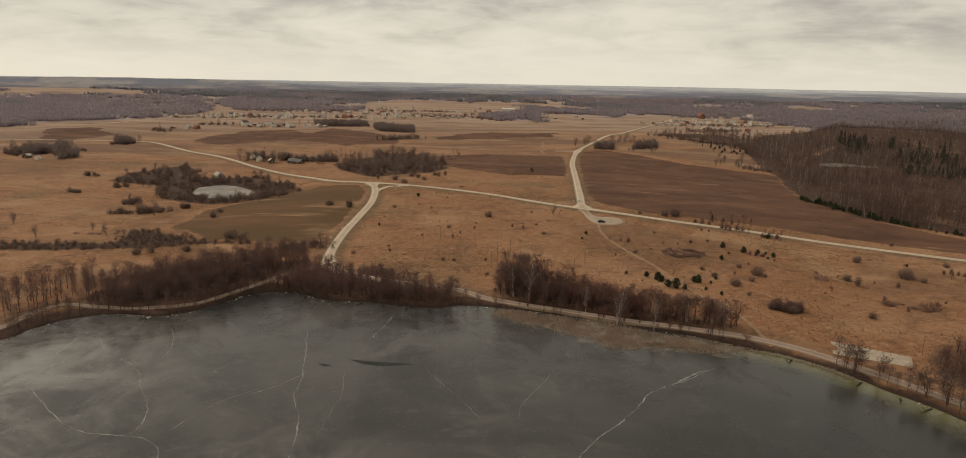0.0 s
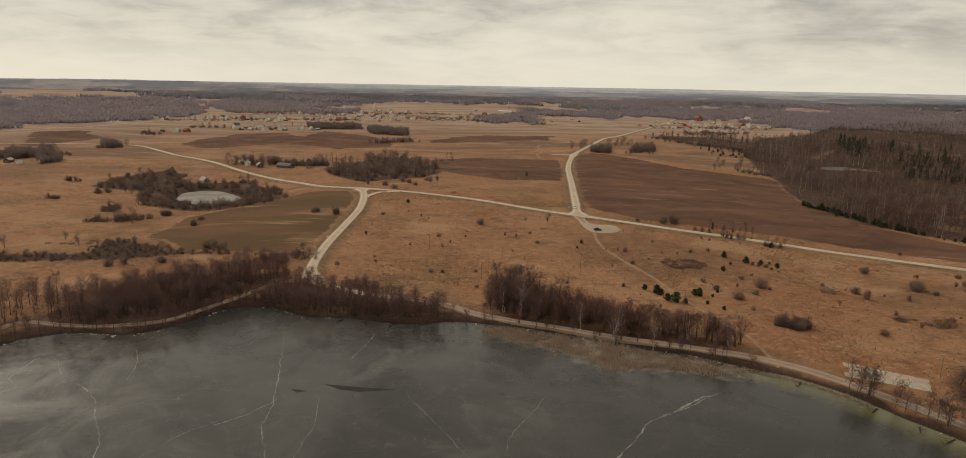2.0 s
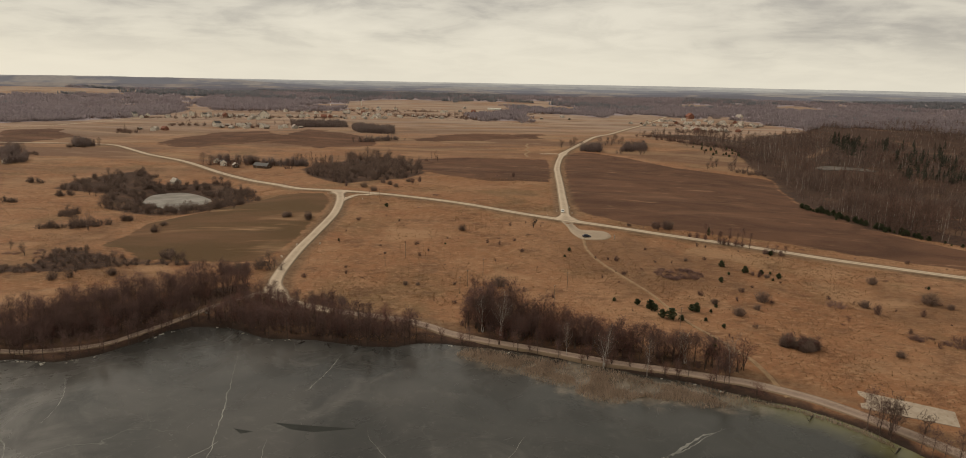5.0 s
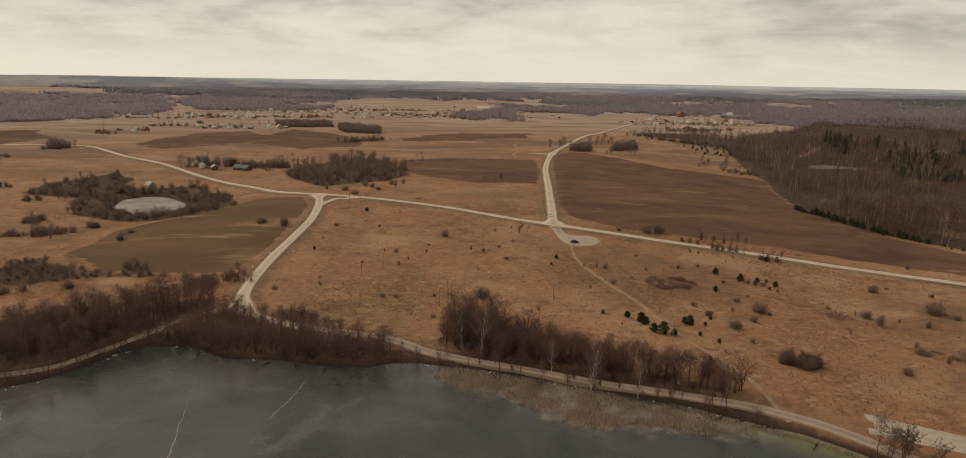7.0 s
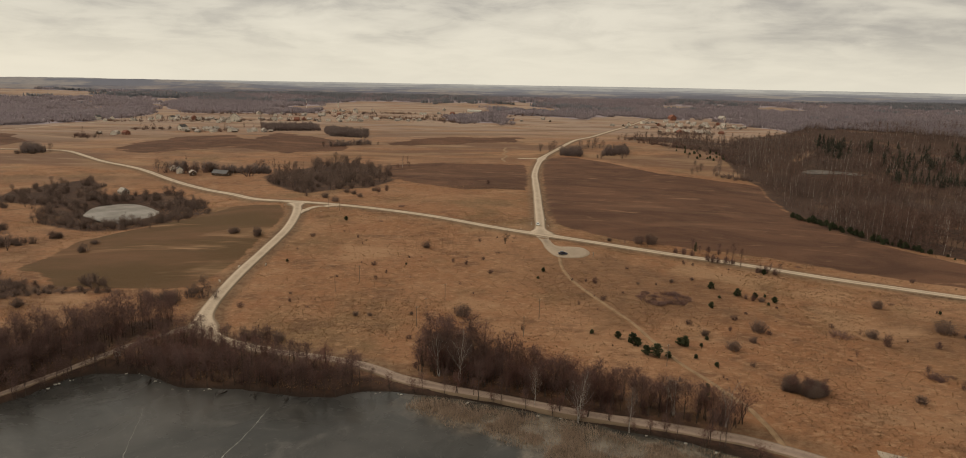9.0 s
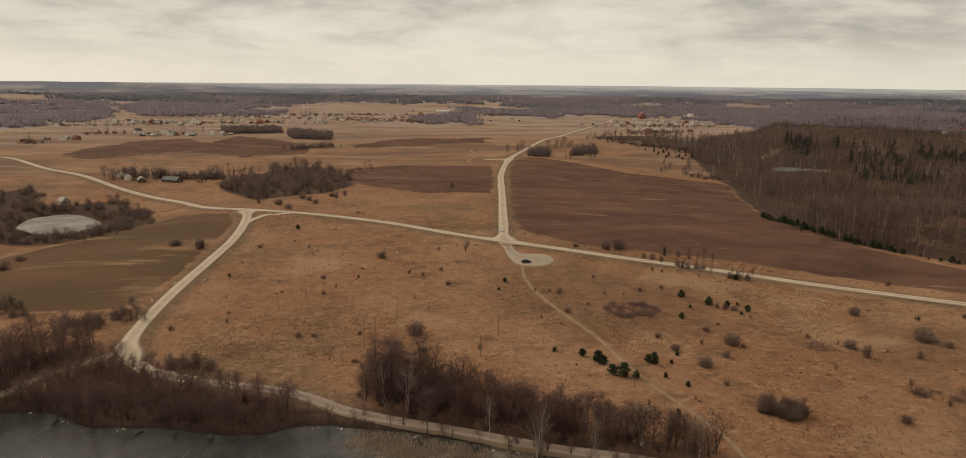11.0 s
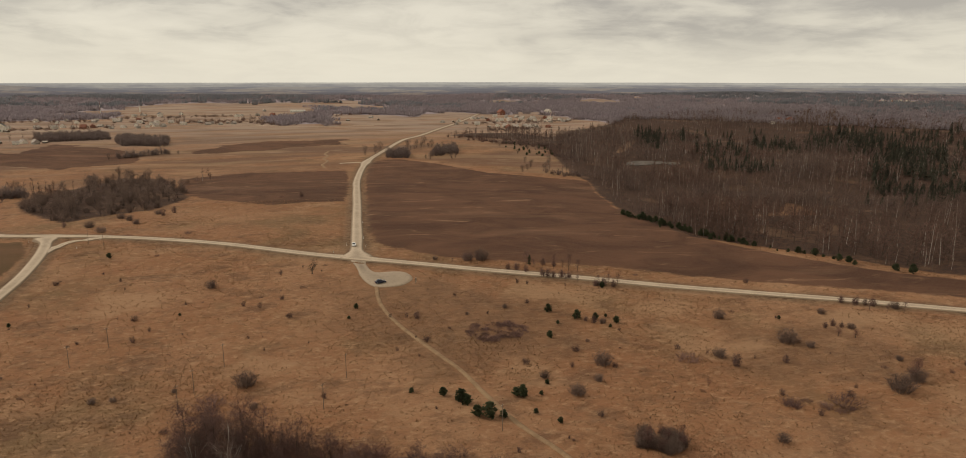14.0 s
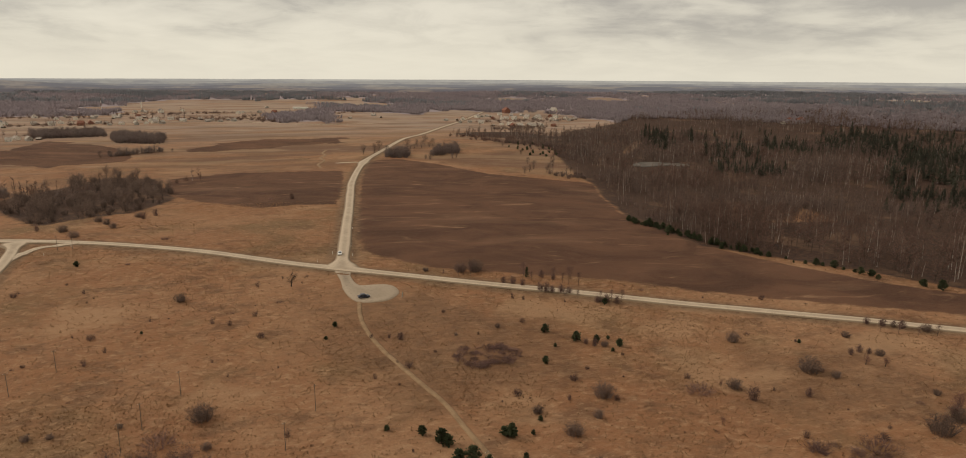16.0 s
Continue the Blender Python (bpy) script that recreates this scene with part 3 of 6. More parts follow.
DARK_GRASS = [[(48, 376), (50, 335), (70, 300), (96, 292), (122, 300), (122, 345), (82, 372)], [(-190, 420), (-200, 360), (-150, 300), (-115, 300), (-180, 345)], [(150, 272), (200, 262), (215, 300), (170, 300)]]
THICKET = [(137.5, 196), (142, 206), (152, 214), (166, 212), (170, 185), (152, 166), (140, 180)]
# high and low ground: x, y, z
HILLS = [
    (-90, 262, 1.6), (-30, 262, 1.6), (40, 236, 1.6), (112, 208, 1.6), (160, 160, 1.6), (-190, 225, 1.6),
    (122, 262, 2.2), (150, 292, 2.4), (86, 270, 4.2), (75, 263, 4.0), (118, 322, 6.8), (190, 330, 5.6), (285, 398, 1.0), (360, 560, -8), (240, 326, 7.0),
    (38, 393, 8.6), (70, 405, 11.5), (140, 380, 11.0), (-10, 357, 5.8), (-52, 438, 11.0), (-68, 478, 12.8), (0, 455, 13.2), (-150, 330, 3.5), (-195, 490, -7.0), (-245, 570, -3.5), (-232, 640, 5.0),
    (-400, 620, 6.0), (60, 560, 8.5), (150, 800, 9.0), (-100, 700, 7.0), (-395, 1200, 8.0), (300, 1100, 9.0), (700, 1000, -6.0),
]
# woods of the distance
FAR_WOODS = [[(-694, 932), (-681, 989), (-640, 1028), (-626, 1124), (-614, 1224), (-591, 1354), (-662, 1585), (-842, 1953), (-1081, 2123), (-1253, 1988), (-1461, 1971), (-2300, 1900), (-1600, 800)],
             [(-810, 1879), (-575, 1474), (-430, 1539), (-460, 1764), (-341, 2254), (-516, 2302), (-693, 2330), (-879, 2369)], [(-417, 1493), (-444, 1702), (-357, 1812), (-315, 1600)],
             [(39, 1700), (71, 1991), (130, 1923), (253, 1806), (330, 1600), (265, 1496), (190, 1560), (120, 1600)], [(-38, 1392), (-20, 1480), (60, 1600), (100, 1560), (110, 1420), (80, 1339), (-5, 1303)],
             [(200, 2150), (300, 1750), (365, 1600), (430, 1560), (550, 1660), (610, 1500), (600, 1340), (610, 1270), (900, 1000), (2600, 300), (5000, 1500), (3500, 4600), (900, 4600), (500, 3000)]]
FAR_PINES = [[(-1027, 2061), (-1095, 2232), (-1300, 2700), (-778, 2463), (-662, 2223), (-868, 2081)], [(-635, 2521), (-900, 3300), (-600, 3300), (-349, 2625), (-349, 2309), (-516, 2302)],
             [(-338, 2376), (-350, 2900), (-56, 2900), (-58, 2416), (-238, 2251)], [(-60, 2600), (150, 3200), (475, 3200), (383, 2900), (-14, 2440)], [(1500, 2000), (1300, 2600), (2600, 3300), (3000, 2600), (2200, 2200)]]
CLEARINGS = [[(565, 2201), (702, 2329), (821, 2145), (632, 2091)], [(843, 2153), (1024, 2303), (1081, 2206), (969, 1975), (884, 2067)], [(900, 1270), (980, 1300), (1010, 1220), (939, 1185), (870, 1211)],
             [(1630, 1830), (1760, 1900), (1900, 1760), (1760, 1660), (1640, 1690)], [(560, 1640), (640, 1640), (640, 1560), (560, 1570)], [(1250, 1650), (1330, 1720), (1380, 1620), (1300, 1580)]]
COPSES_FAR = [[(-472, 636), (-480, 690), (-453, 704), (-425, 662), (-440, 628)], [(-424, 640), (-405, 650), (-392, 622), (-402, 606)], [(-250, 668), (-246, 676), (-150, 648), (-152, 640)], [(-277, 1064), (-310, 1150), (-233, 1180), (-205, 1099)], [(-196, 1074), (-199, 1140), (-129, 1068), (-118, 985), (-168, 996)], [(-429, 747), (-452, 795), (-440, 800), (-411, 762)],
              [(118, 800), (135, 832), (150, 828), (140, 790)], [(160, 800), (182, 846), (206, 862), (196, 815)], [(-150, 868), (-105, 908), (-102, 902), (-146, 862)]]
# rounded rises in the middle distance: x, y, height, reach
KNOLLS = [(-250, 930, 5.0, 90), (30, 1010, 4.0, 110), (-560, 900, 5.0, 80), (210, 930, 6.0, 90), (60, 1500, 6.0, 150), (-900, 2500, 7.0, 420), (-330, 2700, 5.0, 380),
          (120, 2750, 4.0, 330), (-1500, 2300, 7.0, 400), (1150, 1380, 9.0, 260), (700, 1260, 7.0, 160), (1900, 2500, 9.0, 500), (950, 2500, 5.0, 300), (300, 1560, 6.0, 160)]
ROADS = (MAIN_ROAD, NORTH_ROAD, LINK_ROAD, WEST_LANE)


def base_height(x, y):
    x, y = np.asarray(x, float), np.asarray(y, float)
    num = den = 0.0
    for a, b, c in HILLS:
        s = 35.0 + 0.10 * math.hypot(a - 40, b - 150)
        w = ((x - a) ** 2 + (y - b) ** 2 + s * s) ** -1.7
        num, den = num + w * c, den + w
    h = num / den
    r = np.hypot(x - 40, y - 150)
    t = np.clip((r - 1100) / 500, 0, 1)
    t = t * t * (3 - 2 * t)
    far = 6 + np.maximum(r - 1200, 0) * 0.0065 - np.maximum(r - 2950, 0) * 0.028
    roll = (value_noise(x, y, 420, 3) - 0.5) * 17 + (value_noise(x, y, 1100, 5) - 0.5) * 16
    far = far + roll * np.clip((r - 1300) / 1400, 0, 1) * np.clip((5400 - r) / 1500, 0.25, 1)
    lean = 0.0058 * np.clip(x, -2600, 2600) * np.clip((r - 1100) / 900, 0, 1)
    knolls = sum(c * np.exp(-((x - a) ** 2 + (y - b) ** 2) / (s * s)) for a, b, c, s in KNOLLS)
    return h * (1 - t) + (far + lean) * t + knolls


def smooth(v, a, b):
    t = np.clip((v - a) / (b - a), 0, 1)
    return t * t * (3 - 2 * t)


def height(x, y):
    """The ground's height."""
    x, y = np.asarray(x, float), np.asarray(y, float)
    h = base_height(x, y)
    d = inside_sd(x, y, LAKE)
    rd = np.minimum.reduce([line_dist(x, y, r) for r in ROADS])
    rel = (value_noise(x, y, 23, 11) - 0.5) * 0.9 + (value_noise(x, y, 8, 12) - 0.5) * 0.35
    till = inside_sd(x, y, FIELD_EAST)
    h = h + rel * smooth(rd, 5, 14) * smooth(d, 2, 14) * smooth(till, -6, 4) * smooth(900 - y, 0, 300)
    h = h - 0.55 * np.exp(-((rd - 6.0) / 1.5) ** 2) * smooth(d, 12, 25) * smooth(900 - y, 0, 300)
    h = np.minimum(h, 1.0 + 0.16 * np.maximum(d - 6.0, 0.0))
    bank = smooth(d, -2.0, 3.2)
    h = -1.4 * (1 - bank) + h * bank
    p = inside_sd(x, y, POND)
    h = h - 2.2 * (1 - smooth(p, -3, 14))
    return h


def height_grid(x0, x1, y0, y1, step):
    gx, gy = np.arange(x0, x1 + step, step), np.arange(y0, y1 + step, step)
    X, Y = np.meshgrid(gx, gy, indexing="ij")
    return x0, y0, step, height(X.ravel(), Y.ravel()).reshape(X.shape)


GRIDS = [height_grid(-280, 270, 150, 440, 2.0), height_grid(-660, 460, 430, 1700, 8.0)]


def on_ground(x, y):
    for x0, y0, step, z in GRIDS:
        u, v = (x - x0) / step, (y - y0) / step
        i, j = int(u), int(v)
        if u >= 0 and v >= 0 and i < z.shape[0] - 1 and j < z.shape[1] - 1:
            u, v = u - i, v - j
            return float((z[i, j] * (1 - u) + z[i + 1, j] * u) * (1 - v) + (z[i, j + 1] * (1 - u) + z[i + 1, j + 1] * u) * v)
    return float(height(np.array([x]), np.array([y]))[0])


def build_ground():
    cx, cy = 20.0, 60.0
    ang = np.concatenate([np.arange(-50, 62, 0.27), np.arange(62, 310, 4.0)])
    r = [12.0]
    while r[-1] < 4900:
        r.append(r[-1] + max(2.8, r[-1] * 0.0170))
    r = np.array(r)
    a = np.radians(90 - ang)
    R, A = np.meshgrid(r, a, indexing="ij")
    x, y = (cx + R * np.cos(A)).ravel(), (cy + R * np.sin(A)).ravel()
    z = height(x, y)
    nr, na = len(r), len(a)
    i, j = np.meshgrid(np.arange(nr - 1), np.arange(na), indexing="ij")
    p, q = i * na + j, i * na + (j + 1) % na
    s, t = p + na, q + na
    tris = np.concatenate([np.stack([p, s, q], -1).reshape(-1, 3), np.stack([q, s, t], -1).reshape(-1, 3)])
    x, y, z = np.append(x, cx), np.append(y, cy), np.append(z, -1.4)
    k = np.arange(na)
    tris = np.concatenate([tris, np.stack([np.full(na, nr * na), k, (k + 1) % na], -1)])
    tris = tris[:, ::-1]
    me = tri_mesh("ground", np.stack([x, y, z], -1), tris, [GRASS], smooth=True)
    me.flip_normals() if me.polygons[len(tris) // 2].normal.z < 0 else None
    attribute(me, "till", np.minimum.reduce([inside_sd(x, y, f) for f in (FIELD_EAST, FIELD_WEST, FIELD_FAR_A, FIELD_FAR_B, FIELD_FAR_C)]))
    attribute(me, "dark_grass", np.minimum.reduce([inside_sd(x, y, f) for f in DARK_GRASS]))
    attribute(me, "crop", inside_sd(x, y, CROP))
    attribute(me, "road", np.minimum.reduce([line_dist(x, y, r) for r in ROADS]) + 7 * smooth(inside_sd(x, y, LAKE), 12, 7))
    attribute(me, "litter", np.minimum.reduce([inside_sd(x, y, f) for f in (BAND_WEST, BAND_MID, COPSE, THICKET)] + [np.maximum(inside_sd(x, y, WOOD_EAST) - 6 * smooth(y, 400, 440), 3.0 - np.minimum.reduce([inside_sd(x, y, q) for q in OPENINGS]))]
                                             
                                              + [inside_sd(x, y, BAND_EAST) + 2, inside_sd(x, y, LAKE) - 4.0 - 5.0 * smooth(100 - x, 0, 20), inside_sd(x, y, POND_BRUSH) + 1.0, inside_sd(x, y, HOLLOW) + 1.0, inside_sd(x, y, POND) - 12]))
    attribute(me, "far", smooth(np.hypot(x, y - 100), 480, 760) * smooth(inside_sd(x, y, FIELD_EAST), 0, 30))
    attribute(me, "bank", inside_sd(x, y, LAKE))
    # share of painted haze, growing with distance
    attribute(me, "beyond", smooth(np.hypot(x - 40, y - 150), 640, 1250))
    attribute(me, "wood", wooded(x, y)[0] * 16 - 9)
    return tagged(new("ground", me), "rolling dry winter meadow with tilled brown fields", "ground", kind="structure")


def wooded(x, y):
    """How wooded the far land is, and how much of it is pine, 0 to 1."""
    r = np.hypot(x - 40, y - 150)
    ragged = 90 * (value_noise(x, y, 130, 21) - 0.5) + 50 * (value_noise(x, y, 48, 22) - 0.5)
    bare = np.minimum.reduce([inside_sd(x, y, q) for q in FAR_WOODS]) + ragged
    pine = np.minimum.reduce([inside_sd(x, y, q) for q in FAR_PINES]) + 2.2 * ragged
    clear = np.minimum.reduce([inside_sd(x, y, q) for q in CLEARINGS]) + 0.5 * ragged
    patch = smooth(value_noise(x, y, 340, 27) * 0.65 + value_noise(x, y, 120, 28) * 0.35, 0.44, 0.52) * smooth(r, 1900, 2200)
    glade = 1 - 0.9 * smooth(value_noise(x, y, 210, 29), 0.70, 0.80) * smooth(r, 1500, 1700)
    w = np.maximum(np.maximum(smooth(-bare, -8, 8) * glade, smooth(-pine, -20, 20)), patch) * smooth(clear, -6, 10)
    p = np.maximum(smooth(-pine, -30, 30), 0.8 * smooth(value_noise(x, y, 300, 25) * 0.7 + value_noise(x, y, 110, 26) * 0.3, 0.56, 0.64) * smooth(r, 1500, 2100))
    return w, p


def ribbon(name, pts, width, lift, material, label, step=2.0, wide=(), kind="structure", category="road"):
    """A road's body laid over the ground: crowned top and short sides."""
    c = curve(pts, step)
    d = np.gradient(c, axis=0)
    d /= np.maximum(np.hypot(d[:, 0], d[:, 1]), 1e-6)[:, None]
    nrm = np.stack([-d[:, 1], d[:, 0]], -1)
    wd = np.full(len(c), width / 2.0)
    for wx, wy, extra, reach in wide:
        wd += extra * np.exp(-((c[:, 0] - wx) ** 2 + (c[:, 1] - wy) ** 2) / reach ** 2)
    wd = wd * (1 + 0.10 * (value_noise(c[:, 0], c[:, 1], 9, 31) - 0.5))
    prof = [(-1.12, -0.35), (-1.0, 0.0), (-0.5, 0.06), (0.0, 0.09), (0.5, 0.06), (1.0, 0.0), (1.12, -0.35)]
    rows, acr = [], []
    for u, dz in prof:
        e = c + nrm * (u * wd)[:, None]
        rows.append(np.stack([e[:, 0], e[:, 1], height(e[:, 0], e[:, 1]) + lift + dz], -1))
        acr.append(np.full(len(c), abs(u)))
    mid = rows[3][:, 2].copy()
    for row, (u, dz) in zip(rows, prof):
        row[:, 2] = np.maximum(row[:, 2], mid + dz - 0.12 if dz > -0.1 else -9)
    v = np.stack(rows, 1).reshape(-1, 3)
    k, n = len(prof), len(c)
    i, j = np.meshgrid(np.arange(n - 1), np.arange(k - 1), indexing="ij")
    p = i * k + j
    tris = np.concatenate([np.stack([p, p + k, p + 1], -1).reshape(-1, 3), np.stack([p + 1, p + k, p + k + 1], -1).reshape(-1, 3)])
    me = tri_mesh(name, v, tris, [material], smooth=True)
    attribute(me, "across", np.stack(acr, 1).ravel())
    return tagged(new(name, me), label, category, kind=kind)


def sheet(name, poly, z, material, label, category, kind="structure", thick=0.12, drape=False):
    """A flat slab over an outline."""
    bm = bmesh.new()
    vs = [bm.verts.new((x, y, (on_ground(x, y) + z) if drape else z)) for x, y in poly]
    f = bm.faces.new(vs)
    ext = bmesh.ops.extrude_face_region(bm, geom=[f])
    bmesh.ops.translate(bm, vec=(0, 0, -thick), verts=[g for g in ext["geom"] if isinstance(g, bmesh.types.BMVert)])
    bmesh.ops.recalc_face_normals(bm, faces=bm.faces)
    bmesh.ops.triangulate(bm, faces=bm.faces)
    return tagged(new(name, bm_mesh(name, bm, material)), label, category, kind=kind)


ground = build_ground()


def build_lake():
    x0, x1, y0, y1, st = -260, 200, -236, 262, 3.0
    gx, gy = np.arange(x0, x1, st), np.arange(y0, y1, st)
    X, Y = np.meshgrid(gx, gy, indexing="ij")
    x, y = X.ravel(), Y.ravel()
    d = inside_sd(x, y, LAKE)
    i, j = np.meshgrid(np.arange(len(gx) - 1), np.arange(len(gy) - 1), indexing="ij")
    p = (i * len(gy) + j).ravel()
    keep = d[p] < 5
    p = p[keep]
    m = len(gy)
    tris = np.concatenate([np.stack([p, p + m, p + 1], -1), np.stack([p + 1, p + m, p + m + 1], -1)])
    me = tri_mesh("lake", np.stack([x, y, np.zeros_like(x)], -1), tris, [ICE], smooth=True)
    attribute(me, "shoal", -d)
    attribute(me, "frost", np.maximum(np.exp(-((x + 138) / 42) ** 2 - ((y - 175) / 55) ** 2), 0.5 * np.exp(-((x + 45) / 26) ** 2 - ((y - 128) / 22) ** 2)))
    # grows eastwards, where the ice colour carries the dark reflection
    attribute(me, "clear", smooth(x + 0.35 * (180 - y), -10, 95))
    attribute(me, "bed", inside_sd(x, y, REED_BELT))
    attribute(me, "reedy", smooth(x, 70, 100))
    tagged(new("lake", me), "grey-green lake covered with thin cracked ice", "lake", kind="structure")


build_lake()

# roads
ribbon("road_main", MAIN_ROAD, 5.0, 0.30, GRAVEL, "pale gravel country road across the fields", wide=[(56.5, 410, 1.2, 9), (-87, 484, 1.0, 8)])
ribbon("road_north", NORTH_ROAD, 5.5, 0.34, GRAVEL, "pale gravel road climbing towards the hamlet", wide=[(56.3, 412, 4.5, 7), (95, 770, 2.0, 16)])
ribbon("road_link", LINK_ROAD[:11], 5.1, 0.29, GRAVEL, "pale gravel road bending down to the lake", wide=[(-72, 290, 2.2, 8), (-87, 482, 3.0, 7)])
ribbon("road_shore", LINK_ROAD[9:], 4.0, 0.17, LANE, "brown dirt road along the lake shore")
ribbon("lane_west", WEST_LANE, 2.7, 0.16, LANE, "narrow dirt lane between trees and lake", wide=[(-72, 288, 2.5, 6)])
ribbon("slip_road", SLIP_ROAD, 4.2, 0.24, GRAVEL, "short gravel slip at the fork")
ribbon("field_track", PATH_TRACK, 1.45, 0.12, TRACK, "worn earth path across the meadow", category="path")
ribbon("hill_path", [(56, 742), (54, 765), (60, 790), (57, 812), (62, 831), (60, 850), (64, 872)], 2.4, 0.2, TRACK, "pale winding footpath over the hill", category="path")
ribbon("road_village", [(-640, 905), (-606, 990), (-591, 1076), (-566, 1180), (-500, 1225), (-400, 1232), (-310, 1260), (-150, 1390), (40, 1290), (160, 1296)], 5.0, 0.3, GRAVEL, "pale gravel road through the village")
ribbon("turnout", [(96, 771), (84, 772), (70, 768)], 5.0, 0.18, GRAVEL, "gravel lay-by beside the road")


def build_bay():
    """Lay-by with a rounded end and its short neck to the junction."""
    pts = [(53.6, 410), (55.3, 396), (56, 384), (57.8, 375.3), (60.7, 369.8), (65.3, 368.2), (71, 369.6), (75.4, 375.5), (75.4, 381), (72.8, 385), (67.1, 386.2), (62.4, 386.6), (60.4, 391.5), (59.6, 401), (60.4, 410)]
    c = curve(pts + [pts[0]], 1.5)[:-1]
    o = np.array([65.0, 377.0])
    rings, acr = [], []
    ctr = np.where(c[:, 1:2] > 387.0, np.array([[57.5, 0]]) + c * [[0, 1]], o[None, :])
    for u, dz in ((1.05, -0.4), (1.0, 0.0), (0.8, 0.05), (0.45, 0.07), (0.0, 0.08)):
        e = ctr + (c - ctr) * u
        rings.append(np.stack([e[:, 0], e[:, 1], height(e[:, 0], e[:, 1]) + 0.24 + dz], -1))
        acr.append(np.full(len(c), u * 0.8 if u < 1.02 else 1.0))
    v, n = np.concatenate(rings), len(c)
    tris = []
    for k in range(4):
        for i in range(n):
            j = (i + 1) % n
            a, b, d, e = k * n + i, k * n + j, (k + 1) * n + i, (k + 1) * n + j
            tris += [(a, b, d), (b, e, d)]
    me = tri_mesh("parking_bay", v, tris, [BAYMAT], smooth=True)
    attribute(me, "across", np.concatenate(acr))
    tagged(new("parking_bay", me), "rounded grey gravel parking bay beside the junction", "parking", kind="structure")


build_bay()
sheet("concrete_slab", [(116.5, 217.3), (136.8, 206.6), (132.6, 198.4), (122, 203), (113, 208.6)], 0.14, CONCRETE, "pale concrete slab beside the shore road", "slab", "structure", 0.8, True)
sheet("pond", curve(POND + POND[:1], 3.0)[:-1].tolist(), on_ground(-200, 505) + 1.1, plain("pond_ice", (0.300, 0.272, 0.240), (0.190, 0.168, 0.145), 0.07, 0.6, spec=0.1), "small pond under pale grey ice", "pond", "structure", 0.3)
sheet("wood_pond", curve([(366, 756), (384, 768), (404, 765), (426, 752), (418, 741), (396, 746), (376, 741), (360, 744), (366, 756)], 4.0)[:-1].tolist(), 0.45, plain("wood_pond_ice", (0.165, 0.138, 0.116), (0.070, 0.058, 0.048), 0.14, 0.7), "icy pool among the bare woods", "pond", "structure", 0.8, True)


# ---- trees ----
class Geo:
    """Triangles gathered piece by piece."""

    def __init__(self):
        self.v, self.t = [], []

    def tube(self, pts, radii, sides=4):
        base = len(self.v)
        for i, (p, r) in enumerate(zip(pts, radii)):
            d = (Vector(pts[min(i + 1, len(pts) - 1)]) - Vector(pts[max(i - 1, 0)])).normalized()
            u = d.orthogonal().normalized()
            w = d.cross(u)
            for k in range(sides):
                a = 2 * math.pi * k / sides
                q = Vector(p) + (u * math.cos(a) + w * math.sin(a)) * r
                self.v.append((q.x, q.y, q.z))
        for i in range(len(pts) - 1):
            for k in range(sides):
                a, b = base + i * sides + k, base + i * sides + (k + 1) % sides
                c, d2 = a + sides, b + sides
                self.t += [(a, b, c), (b, d2, c)]

    def sliver(self, p, q, w, rnd):
        """A thin flat twig from p to q."""
        d = (q - p).normalized()
        s = d.cross(Vector((rnd.uniform(-1, 1), rnd.uniform(-1, 1), rnd.uniform(-1, 1)))).normalized() * w
        b = len(self.v)
        self.v += [tuple(p - s), tuple(p + s), tuple(q)]
        self.t.append((b, b + 1, b + 2))

    def arrays(self):
        return np.array(self.v, np.float32), np.array(self.t, np.int32)


